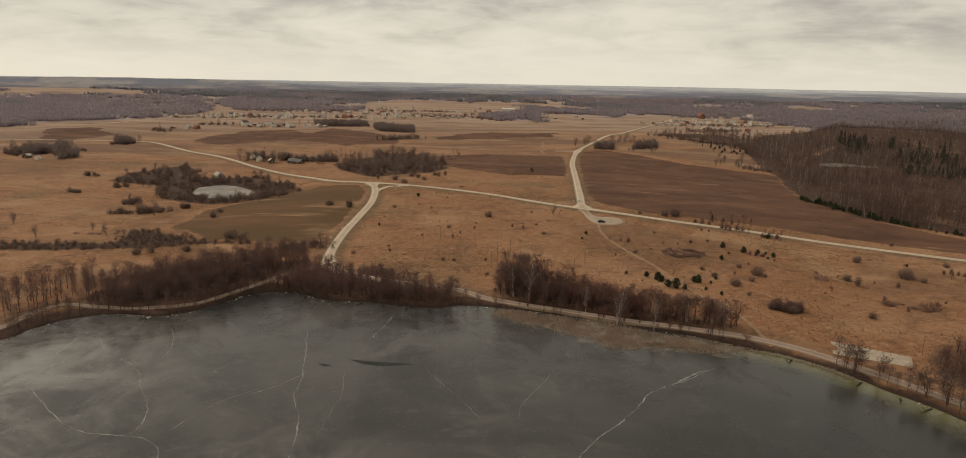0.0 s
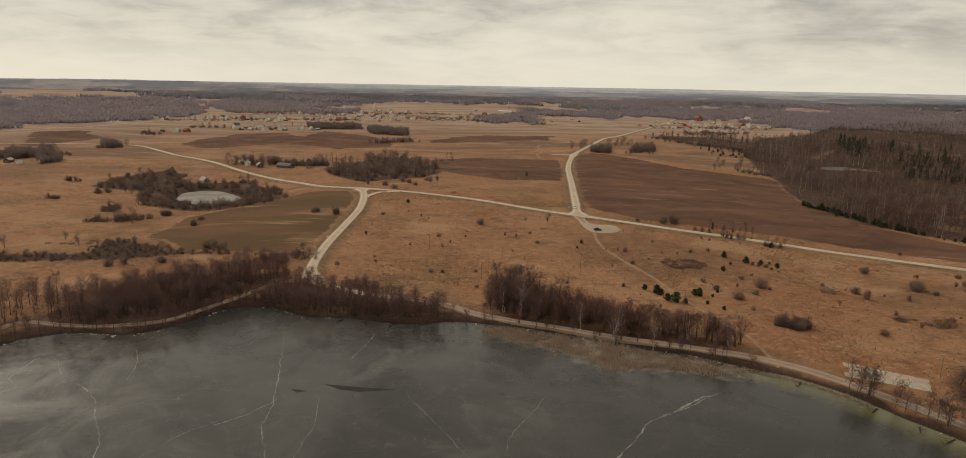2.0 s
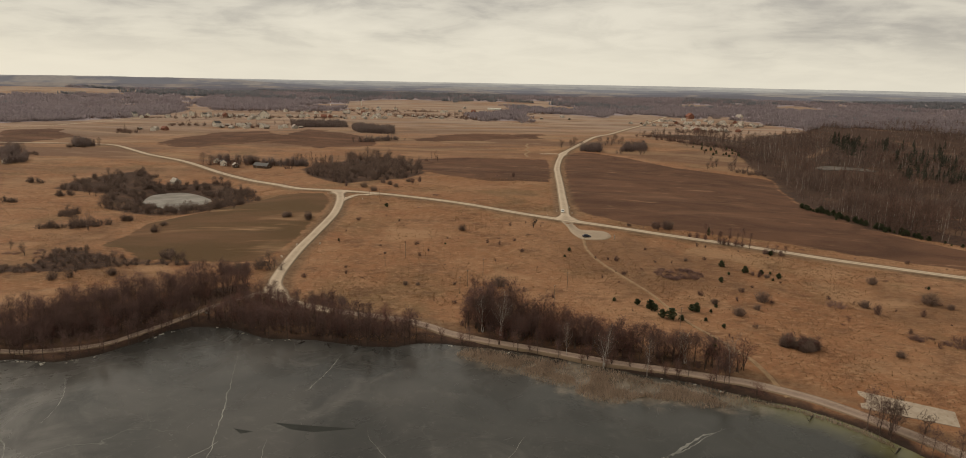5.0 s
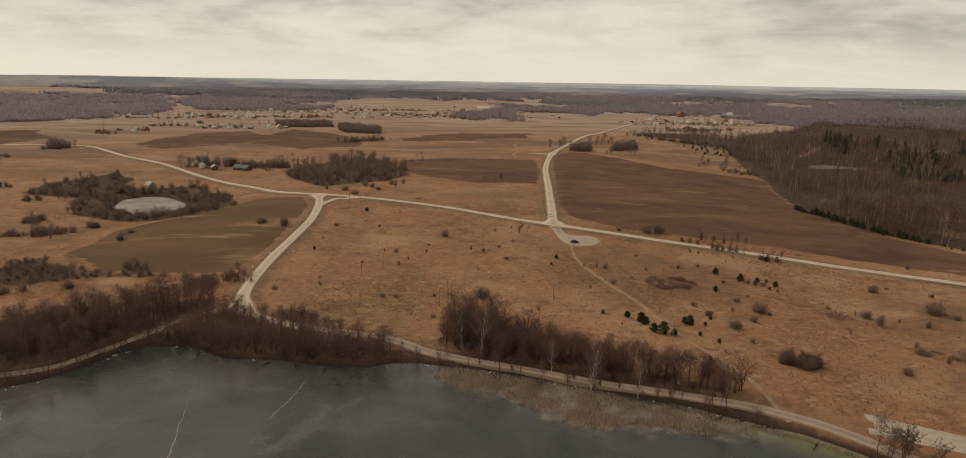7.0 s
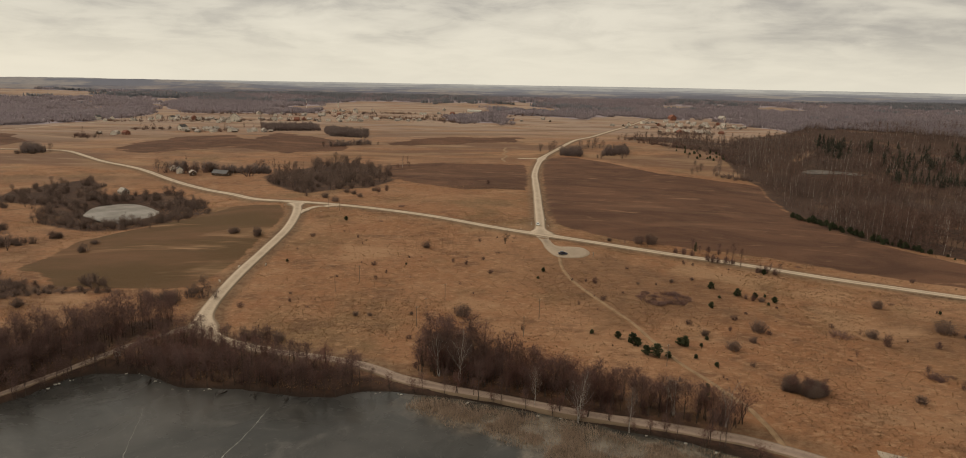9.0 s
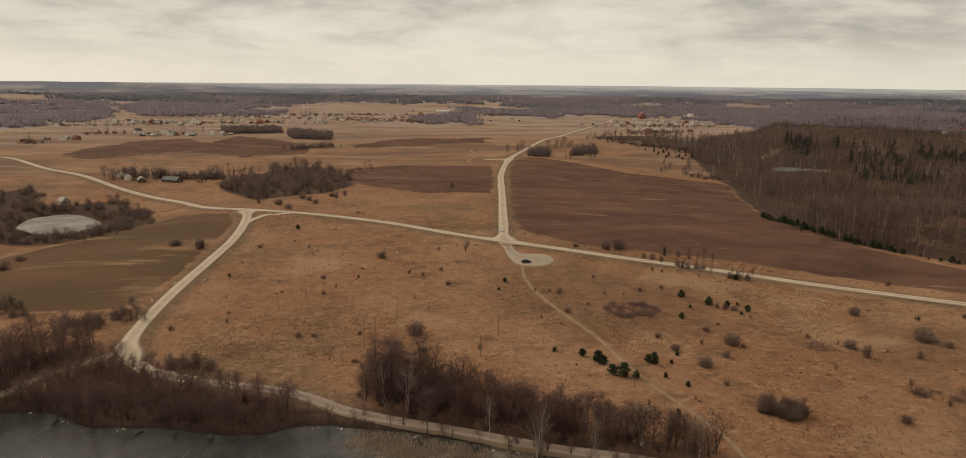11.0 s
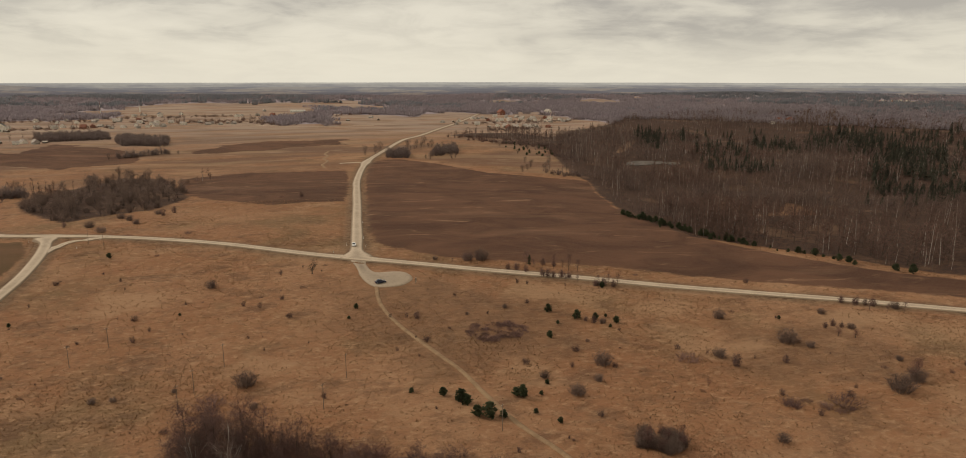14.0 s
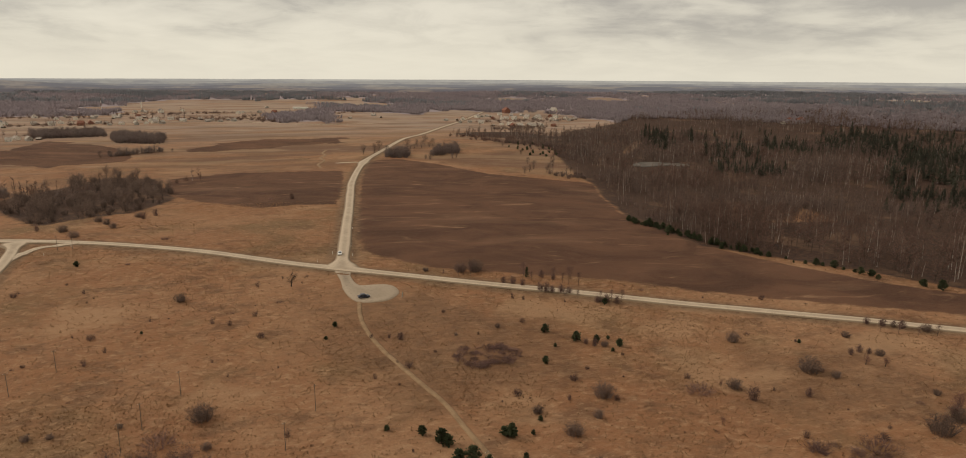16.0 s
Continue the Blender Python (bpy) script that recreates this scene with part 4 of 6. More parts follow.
def bare_tree(seed, tall, spread, r0, limbs, twigs, stems=1, low=0.24, tw=0.026, pale=False, stout=False):
    """A leafless tree: trunk, and its limbs with their twigs."""
    rnd = random.Random(seed)
    trunk, crown = Geo(), Geo()
    spots = []
    for s in range(stems):
        lean = Vector((rnd.uniform(-1, 1), rnd.uniform(-1, 1), 0)) * (0.05 if stems == 1 else 0.24) * tall
        base = Vector((rnd.uniform(-0.4, 0.4), rnd.uniform(-0.4, 0.4), -0.3)) * (0 if stems == 1 else 1) + Vector((0, 0, -0.3))
        h = tall * (1 if s == 0 else rnd.uniform(0.7, 0.98))
        pts = []
        for k in range(7):
            f = k / 6
            wob = Vector((rnd.uniform(-1, 1), rnd.uniform(-1, 1), 0)) * 0.018 * tall * (0 if k == 0 else 1)
            pts.append(base + lean * f ** 1.4 + wob + Vector((0, 0, h * f)))
        trunk.tube(pts, [r0 * (1.25 if k == 0 else (1 - k / 6.3) ** 0.8) for k in range(7)], 5)
        for i in range(limbs // stems):
            f = low + (1 - low) * ((i + rnd.random()) / (limbs / stems)) ** 0.85
            f = min(f, 0.98)
            k = min(int(f * 6), 5)
            p = pts[k].lerp(pts[k + 1], f * 6 - k)
            a = rnd.uniform(0, 2 * math.pi)
            reach = spread * (1.06 - f) ** 0.42 * rnd.uniform(0.6, 1.1) * (0.6 + 0.4 * min(1, (f - low) * 6 + 0.2))
            rise = reach * rnd.uniform(0.7, 1.8)
            q1 = p + Vector((math.cos(a), math.sin(a), 0)) * reach * 0.5 + Vector((0, 0, rise * 0.4))
            q2 = p + Vector((math.cos(a + 0.2), math.sin(a + 0.2), 0)) * reach + Vector((0, 0, rise))
            rr = max(0.025, r0 * 0.3 * (1.1 - f))
            if stout:
                (trunk if pale else crown).tube([p, q1, q2], [rr, rr * 0.6, 0.02], 3)
            else:
                crown.sliver(p, q1.lerp(q2, 0.3), rr, rnd)
                crown.sliver(q1, q2, rr * 0.6, rnd)
            spots += [(p, q1, q2)] * 1
    per = max(1, twigs // max(1, len(spots)))
    for p, q1, q2 in spots:
        for _ in range(per):
            f = rnd.uniform(0.15, 1.0)
            s = p.lerp(q1, f * 2) if f < 0.5 else q1.lerp(q2, f * 2 - 1)
            s = s + Vector((rnd.gauss(0, 1), rnd.gauss(0, 1), rnd.gauss(0, 1))) * spread * 0.14
            out = (q2 - p).normalized()
            dv = Vector((rnd.gauss(0, 1), rnd.gauss(0, 1), rnd.gauss(0.7, 0.7))).normalized() * 0.7 + out * 0.5
            ln = spread * rnd.uniform(0.18, 0.36)
            e = s + dv.normalized() * ln
            crown.sliver(s, e, tw * rnd.uniform(0.7, 1.3), rnd)
            for _ in range(4):
                m = s.lerp(e, rnd.uniform(0.2, 1.0))
                crown.sliver(m, m + Vector((rnd.gauss(0, 1), rnd.gauss(0, 1), rnd.gauss(0.4, 0.8))).normalized() * ln * rnd.uniform(0.5, 1.0), tw * 0.8, rnd)
    return trunk, crown


def tree_thing(name, seed, tall, spread, r0, limbs, twigs, bark, twig, label, group, category="tree", **more):
    trunk, crown = bare_tree(seed, tall, spread, r0, limbs, twigs, **more)
    ob = new(name)
    tagged(ob, label, category, group)
    part("trunk", tri_mesh("trunk", *trunk.arrays(), [bark]), ob)
    part("crown", tri_mesh("crown", *crown.arrays(), [twig]), ob)
    return ob


RND = random.Random(7)


def put_copy(ob, x, y, s=1.0, turn=None, dz=-0.05, tilt=0.0, z=None):
    g = on_ground(x, y) if z is None else z
    c = copy_thing(ob, Matrix.Translation((x, y, g + dz)) @ Matrix.Rotation(RND.uniform(0, 6.28) if turn is None else turn, 4, "Z") @ Matrix.Rotation(tilt, 4, "X"))
    c.scale = (s, s, s * RND.uniform(0.92, 1.1))
    return c


def retire(models):
    for ob in models:
        for o in (*ob.children_recursive, ob):
            bpy.data.objects.remove(o)


def scatter(poly, n, gap, seed):
    """Random places inside an outline, at least gap apart."""
    rnd = random.Random(seed)
    xs, ys = [p[0] for p in poly], [p[1] for p in poly]
    got, tries = [], 0
    while len(got) < n and tries < n * 60:
        tries += 1
        x, y = rnd.uniform(min(xs), max(xs)), rnd.uniform(min(ys), max(ys))
        if inside_sd(np.array([x]), np.array([y]), poly)[0] < 0 and all((x - a) ** 2 + (y - b) ** 2 > gap * gap for a, b in got):
            got.append((x, y))
    return got


# four builds of the same leafless alder
ALDERS = [tree_thing(nm, 10 + i, t, sp, r, 38, int(tw * 1.1), BARK, TWIG, lab, "shore trees")
          for i, (nm, lab, t, sp, r, tw) in enumerate([("alder_tree", "leafless dark alder by the lake", 10.5, 3.7, 0.14, 290), ("aspen_tree", "slim leafless alder with dark twigs", 9, 3.3, 0.12, 270),
                                                       ("alder_tree", "tall leafless alder by the lake", 11.5, 3.9, 0.16, 300), ("rowan_tree", "small leafless alder with dark twigs", 7.8, 2.7, 0.10, 240)])]
WILLOWS = [tree_thing("willow_tree", 30 + i, t, sp, 0.10, 36, tw, BARK, TWIG_RED, "bare many-stemmed willow with reddish twigs", "shore trees", stems=4, low=0.2)
           for i, (t, sp, tw) in enumerate([(7.2, 2.8, 260), (5.6, 2.7, 230)])]
BIRCHES = [tree_thing("birch_tree", 50 + i, t, sp, r, 24, tw, BIRCH, TWIG_GREY, "bare birch with a white trunk", "shore birches", stems=st, low=0.3, pale=True, stout=True)
           for i, (t, sp, r, tw, st) in enumerate([(13.5, 4.2, 0.17, 330, 3), (12.5, 2.6, 0.13, 300, 1)])]


BROAD = [tree_thing("sallow_tree", 60 + i, t, sp, 0.12, 24, tw, BARK, TWIG_GREY, "broad leafless sallow in low ground", "field trees", stems=3, low=0.1, tw=0.07)
         for i, (t, sp, tw) in enumerate([(7.5, 3.6, 170), (9.5, 3.9, 185), (6, 3.6, 150)])]


def build_shore_trees():
    for k, (x, y) in enumerate(scatter(BAND_WEST, 250, 1.7, 3)):
        put_copy(ALDERS[k % 4] if k % 6 else WILLOWS[k % 2], x, y, RND.uniform(0.78, 0.98))
    for k, (x, y) in enumerate(scatter(BAND_MID, 140, 1.9, 4)):
        put_copy(WILLOWS[k % 2] if k % 3 else ALDERS[(1, 3)[k % 2]], x, y, RND.uniform(0.7, 1.0))
    for k, (x, y) in enumerate(scatter(BAND_EAST, 150, 2.0, 5)):
        put_copy(ALDERS[k % 4] if k % 2 else WILLOWS[k % 4 // 2], x, y, RND.uniform(0.75, 1.08) * (1.0 if k % 2 else 1.3))
    for x, y, k, s in ((10.5, 257, 0, 0.9), (16.5, 254, 0, 1.0), (37, 240, 1, 0.85), (47.5, 233.5, 0, 1.0), (49, 234.8, 1, 0.9), (60, 228.6, 1, 0.9), (73, 235, 0, 0.85), (71.5, 236, 1, 0.8), (84.5, 229, 0, 0.8)):
        put_copy(BIRCHES[k], x, y, s)
    # the tall western end of the belt
    for k, (x, y) in enumerate(scatter([(5, 259), (16, 255), (30, 251), (34, 256), (24, 264), (8, 269)], 20, 2.6, 19)):
        put_copy(ALDERS[(2, 0, 2, 1)[k % 4]], x, y, RND.uniform(0.95, 1.2))
    # thin row between the water and the lane
    line = curve(SHORE, 1.0)
    i = 6
    while i < len(line) - 4:
        x, y = line[i]
        if x < -8:
            put_copy(ALDERS[(i * 7) % 4], x + RND.uniform(-0.6, 0.6), y + RND.uniform(0.8, 2.6), RND.uniform(0.62, 0.92))
            i += RND.choice((1, 2, 3, 3))
        elif -3 < x < 92:
            put_copy(WILLOWS[i % 2] if RND.random() < 0.4 else ALDERS[(i * 5) % 4], x + RND.uniform(-0.8, 0.8), y + RND.uniform(0.6, 2.8), RND.uniform(0.45, 1.0))
            i += RND.choice((1, 2, 3, 5, 7))
        else:
            i += 1
    for x, y in scatter([(-176, 222), (-172, 242), (-160, 257), (-151, 249), (-156, 234), (-163, 214)], 34, 3.2, 17):
        put_copy(RND.choice((ALDERS[0], ALDERS[1], ALDERS[2], WILLOWS[0])), x, y, RND.uniform(0.75, 1.0))
    # bushes on the open slope
    for x, y, sc in ((109.5, 246, 0.62), (112, 243.5, 0.6), (114.5, 246.5, 0.68), (117, 243.5, 0.62), (119.5, 248, 0.6), (115.5, 250, 0.62), (111.5, 249, 0.55), (204, 290, 0.55), (208, 287, 0.5), (154, 289, 0.3), (142.5, 271, 0.4), (204, 260, 0.8), (207, 262, 0.7), (200, 258, 0.6)):
        put_copy(WILLOWS[RND.choice((0, 1))], x, y, sc)
    # crooked trees leaning over the water
    for x, y, s, tl in ((78.5, 223, 0.8, 0.15), (80.5, 222, 0.7, 0.3), (111, 196.5, 0.85, 0.1), (112.2, 193.8, 0.7, 0.3), (119, 184, 0.6, 0.45), (121, 182, 0.8, 0.25), (124.5, 178.5, 0.75, 0.35), (129, 172, 0.9, 0.2), (131, 169, 0.7, 0.3), (109.5, 199.5, 0.95, 0.2), (110.8, 197.5, 0.8, 0.35), (116, 188, 0.7, 0.4), (117.5, 186, 0.8, 0.3), (122.6, 180.5, 0.8, 0.5), (127, 174.5, 0.85, 0.4), (132.5, 167, 0.9, 0.35)):
        put_copy(ALDERS[1 if tl < 0.3 else 3], x, y, s * 1.15, turn=2.6, tilt=tl)
    for x, y, k, sc in ((113.5, 196.5, 1, 1.1), (117.5, 200.5, 0, 0.75), (122, 196, 2, 0.7), (125.5, 181, 1, 1.0), (128.5, 176.5, 1, 1.1), (131, 171, 0, 1.1)):
        put_copy(BROAD[k], x, y, sc)
    for x, y in scatter(THICKET, 60, 2.6, 9):
        put_copy(WILLOWS[RND.choice((0, 1))], x, y, RND.uniform(0.6, 0.85))
    # low ground by the small pond and the link road
    for x, y in ((-238.8, 434.2), (-207.8, 393.3), (-197.3, 383.6), (-214, 399.2), (-252.6, 521.4), (-263.2, 505.2), (-248.5, 541.8), (-151, 426.9), (-141.7, 439.9), (-150.6, 456.5), (-160.3, 484.4), (-171.2, 508.4), (-181.8, 521.2),
                 (-249.2, 495.7), (-242.8, 478.5), (-236.5, 463.9), (-213.4, 456.1), (-196.6, 447.7), (-184.6, 445.1), (-172.3, 450.7), (-237.3, 536.1), (-222.4, 541.6), (-295.6, 521.7), (-262.5, 516.4), (-270.7, 510.1), (-278.9, 517.7),
                 (-184.7, 328.4), (-177.7, 325.4), (-169.7, 323.3), (-159.6, 325.2), (-151.6, 325.1), (-195.8, 331.6), (-209.1, 342), (-121.4, 326.3), (-127.4, 326.5), (-84.7, 328.7), (-80, 320), (-76, 316.2), (-91.1, 316.4), (-99.2, 312.7), (-109.4, 309.5),
                 (-226.9, 323.9), (-260.6, 355.1), (-59.6, 282.3), (-53.6, 280.3), (-47.7, 278.8), (-41.7, 277.3)):
        put_copy(BROAD[RND.choice((0, 1, 2))], x, y, RND.uniform(0.6, 1.0) * (1.0 if y > 345 else 0.7))
    for x, y in scatter(POND_BRUSH, 60, 6.0, 15):
        if float(inside_sd(np.array([x]), np.array([y]), POND)[0]) > 4:
            put_copy(BROAD[RND.choice((0, 1, 2))], x, y, RND.uniform(0.55, 0.95))
    for x, y in ((156, 780), (160, 776), (188, 787), (183, 783), (192, 868), (153, 858), (158, 861), (250, 748), (245, 715), (252, 700), (254, 994), (262, 876), (264, 812), (288, 851), (292, 886), (166, 864), (175, 868),
                 (228, 690), (236, 700), (262, 722), (270, 735), (280, 760), (120, 808), (128, 815), (-100, 890), (-110, 885), (-122, 880), (-132, 872), (-142, 864), (-150, 858), (-92, 894)):
        put_copy(BROAD[RND.choice((0, 2))], x, y, RND.uniform(0.55, 0.95))
    lone = tree_thing("dead_tree", 77, 7.0, 4.2, 0.24, 16, 150, LOG, LOG, "dark crooked bare tree alone in the meadow", "", stems=2, low=0.22, tw=0.045, stout=True)
    put_copy(lone, 37, 392, 0.68, turn=0.4)
    retire([lone])
    for x, y, sc in ((102.2, 393, 0.5), (107, 392, 0.62), (104.5, 393.5, 0.55), (96.4, 394.5, 0.35), (127, 384.5, 0.75), (130, 383, 0.4), (137.6, 379, 0.6), (141, 377, 0.5), (142.9, 375, 0.7), (146.1, 373, 0.55), (127.9, 368, 0.38), (132, 365, 0.42), (136.2, 362, 0.4), (140.6, 360, 0.38),
                     (148.2, 357, 0.4), (152.1, 355.5, 0.42), (155.5, 354, 0.5), (228, 309, 0.4), (233, 306.5, 0.42), (238, 303.5, 0.4), (243, 301, 0.45)):
        put_copy(ALDERS[RND.choice((1, 3))], x, y, sc)
    for x, y in scatter(COPSE, 95, 5.0, 12):
        put_copy(BROAD[RND.choice((0, 1, 1, 2))], x, y, RND.uniform(0.8, 1.25))
    for x, y in ((-420, 765), (-412, 772), (-428, 760), (-479, 657), (-454, 694), (-470, 672), (-440, 690), (-462, 705), (-485, 668), (-495, 650), (-250, 655), (-240, 648), (-215, 650), (-205, 655), (-170, 650), (-160, 655),
                 (100, 830), (118, 850), (125, 840), (112, 838), (150, 862), (162, 870), (172, 880), (180, 872)):
        put_copy(BROAD[0], x, y, RND.uniform(0.9, 1.3))


build_shore_trees()
retire(ALDERS + WILLOWS + BIRCHES + BROAD)


# ---- shrubs and young pines on the meadow ----
def mesh_arrays(me):
    v = np.empty(len(me.vertices) * 3, np.float32)
    me.vertices.foreach_get("co", v)
    t = np.empty(len(me.loops), np.int32)
    me.loops.foreach_get("vertex_index", t)
    return v.reshape(-1, 3), t.reshape(-1, 3), np.zeros(len(t) // 3, int)


def joined(name, models, spots, mats, label, category):
    """One mesh of many small trees; models: (verts, tris, slots)."""
    V, T, I, C, n = [], [], [], [], 0
    tone = random.Random(len(spots))
    for k, x, y, z, s, a in spots:
        v, t, m = models[k]
        c, d = math.cos(a) * s, math.sin(a) * s
        w = np.empty_like(v)
        w[:, 0], w[:, 1], w[:, 2] = x + v[:, 0] * c - v[:, 1] * d, y + v[:, 0] * d + v[:, 1] * c, z + v[:, 2] * s
        V.append(w)
        T.append(t + n)
        I.append(m)
        C.append(np.full(len(v), tone.random(), np.float32))
        n += len(v)
    me = tri_mesh(name, np.concatenate(V), np.concatenate(T), mats, np.concatenate(I))
    attribute(me, "tint", np.concatenate(C))
    return tagged(new(name, me), label, category, kind="stuff")


def shrub_mesh(seed, wide, tall, stems, twig, thick=0.03, per=5):
    rnd = random.Random(seed)
    g = Geo()
    for _ in range(stems):
        a, f = rnd.uniform(0, 6.283), rnd.random() ** 0.6
        b = Vector((math.cos(a), math.sin(a), 0)) * wide * 0.3 * f + Vector((0, 0, -0.1))
        tip = Vector((math.cos(a), math.sin(a), 0)) * wide * 0.55 * f * rnd.uniform(0.8, 1.2) + Vector((0, 0, tall * (1 - 0.5 * f * f) * rnd.uniform(0.7, 1.1)))
        g.sliver(b, tip, thick, rnd)
        for _ in range(per):
            s = b.lerp(tip, rnd.uniform(0.25, 0.95))
            d = Vector((rnd.uniform(-1, 1), rnd.uniform(-1, 1), rnd.uniform(-0.1, 1.0)))
            g.sliver(s, s + d * tall * 0.26, thick * 0.9, rnd)
    return tri_mesh("shrub", *g.arrays(), [twig])


def pine_parts(seed, tall, wide, tiers, per):
    """A young conifer: trunk and whorls of drooping, needled boughs."""
    rnd = random.Random(seed)
    trunk, crown = Geo(), Geo()
    trunk.tube([Vector((0, 0, -0.2)), Vector((0.03, 0, tall * 0.5)), Vector((0, 0.02, tall * 0.97))], [0.07 * wide, 0.05 * wide, 0.01], 5)
    for i in range(tiers):
        f = (i + 0.4) / tiers
        r = wide * 0.52 * (1 - f ** 2.4) ** 0.7 * (0.75 + 0.25 * min(1, f * 4)) + 0.08
        z = tall * (0.06 + 0.92 * f)
        for k in range(per):
            a = rnd.uniform(0, 6.283)
            p = Vector((0, 0, z + rnd.uniform(-0.1, 0.1) * tall / tiers))
            q = p + Vector((math.cos(a), math.sin(a), rnd.uniform(-0.1, 0.5))) * r * rnd.uniform(0.7, 1.15)
            for _ in range(7):
                s = p.lerp(q, rnd.uniform(0.25, 1.0))
                d = Vector((rnd.uniform(-1, 1), rnd.uniform(-1, 1), rnd.uniform(-0.3, 1.0)))
                crown.sliver(s, s + d * 0.16 * wide, 0.075 * wide, rnd)
    return trunk, crown


def build_meadow_plants():
    kinds = [tagged(new("shrub", shrub_mesh(70 + i, w, t, n, m)), lab, "shrub", "meadow shrubs")
             for i, (w, t, n, m, lab) in enumerate([(3.4, 2.6, 150, TWIG_GREY, "leafless grey-brown shrub in dry grass"), (2.2, 3.0, 60, TWIG, "upright bare shrub in dry grass"),
                                                    (4.6, 1.2, 110, TWIG_BRAMBLE, "low reddish bramble clump in dry grass")])]
    slope = [(143.1, 240.9, 0, 1), (171, 252, 2, 2.2), (192, 254, 0, 2.2), (157, 255, 2, 1.6), (200.9, 257.4, 0, 1.6), (199.1, 266.8, 2, 0.6), (207.3, 269.3, 0, 0.7), (104, 274, 0, 1.4), (174, 278, 1, 1), (158, 280, 1, 1.5), (113, 280, 0, 0.9),
             (-49.5, 280, 1, 2), (-42, 280, 0, 1.2), (-53, 281, 0, 1.5), (-46, 281, 1, 2.2), (189, 285, 0, 0.9), (99, 286, 0, 0.9), (146, 287, 2, 1.9), (157, 287, 0, 1.3), (19.9, 288.7, 0, 0.8), (119, 290, 0, 1.75), (184, 290, 0, 2),
             (109.3, 290.4, 1, 0.6), (9, 293, 2, 2), (213, 294, 0, 0.9), (211, 296, 1, 0.8), (205, 297, 1, 0.9), (209, 298, 1, 1), (-16, 301.5, 0, 0.6), (-21, 301.6, 0, 0.7), (17, 302, 0, 1.9), (-1.2, 302.3, 0, 0.5), (244, 306, 0, 1.1),
             (213.7, 308.5, 0, 0.9), (194.3, 308.6, 1, 0.4), (238, 310, 1, 1.2), (236, 311.5, 1, 1), (233, 313, 1, 1.2), (175, 314, 0, 1.3), (229, 316, 1, 1.1), (-17, 317.8, 2, 0.3), (132.9, 319.8, 0, 0.8), (129.9, 320.8, 1, 1), (127.9, 322.8, 1, 0.8),
             (88.6, 336.2, 0, 0.4), (71, 337, 1, 1.1), (103.5, 339.6, 0, 0.6), (153, 353, 1, 1.2), (146, 355, 1, 1.1), (150, 355, 1, 1.3), (148, 355.5, 0, 0.9), (168.6, 364, 2, 0.6), (139, 365, 1, 1.2), (136, 366, 1, 1.4), (133, 367, 1, 1.1)]
    roadside = [(131, 368, 1, 1.4), (129, 369, 1, 1.2), (124, 376, 1, 1.1), (121, 379, 1, 1.3), (118, 382, 1, 1), (139, 382, 1, 1), (135, 385, 1, 1.2), (-1, 386, 0, 1.3), (110, 397, 0, 2), (104, 398, 0, 1.6), (90, 401, 0, 0.8),
                (-86.9, 406.8, 1, 0.9), (-100.7, 407.7, 0, 1.4), (-28.6, 432.4, 2, 0.6), (-21.7, 473, 2, 1), (-64.4, 487.3, 0, 1.5), (-73.3, 501.6, 0, 1.6), (-51.7, 505.1, 0, 1.2), (-87.8, 510.1, 1, 1.2), (-57.6, 516.6, 0, 1.3), (-63.7, 525.5, 0, 1.4), (-42.6, 528.6, 1, 1.6),
                (-46.2, 534.1, 0, 1.2), (-38.3, 537.2, 1, 1.5), (20.9, 582.8, 2, 0.8), (33.9, 583.7, 1, 1.5)]
    for x, y, k, s in slope + roadside:
        put_copy(kinds[k], x, y, s)
    rnd = random.Random(14)
    low = [mesh_arrays(shrub_mesh(170 + i, w, t, st, TWIG)) for i, (w, t, st) in enumerate(((3.2, 2.6, 70), (2.0, 3.0, 34), (4.2, 1.3, 50)))]
    spots = []
    for poly, n, seed in ((BAND_MID, 45, 31), (BAND_EAST, 45, 32), (BAND_WEST, 40, 33), ([(10, 262), (30, 253), (50, 246), (64, 240), (60, 252), (40, 262), (22, 272), (10, 274)], 60, 34)):
        for x, y in scatter(poly, n, 1.6, seed):
            spots.append((rnd.choice((0, 1, 1)), x, y, on_ground(x, y), rnd.uniform(0.7, 1.35), rnd.uniform(0, 6.28)))
    joined("undergrowth", low, spots, [TWIG], "tangled bare undergrowth below the shore trees", "undergrowth")
    # brushwood round the pond and in the hollows
    brush = [mesh_arrays(shrub_mesh(180 + i, w, t, 52, TWIG_GREY, 0.095, 4)) for i, (w, t) in enumerate(((5.5, 4.2), (6.5, 3.4), (4.5, 5.0)))]
    spots = []
    for poly, n, gap, lo, hi in ((POND_BRUSH, 230, 3.0, 0.6, 1.15), (HOLLOW, 150, 2.4, 0.3, 0.62), (COPSE, 80, 4.5, 0.7, 1.2)):
        for x, y in scatter(poly, n, gap, 35):
            if float(inside_sd(np.array([x]), np.array([y]), POND)[0]) > 3:
                spots.append((rnd.randrange(3), x, y, on_ground(x, y), rnd.uniform(lo, hi), rnd.uniform(0, 6.28)))
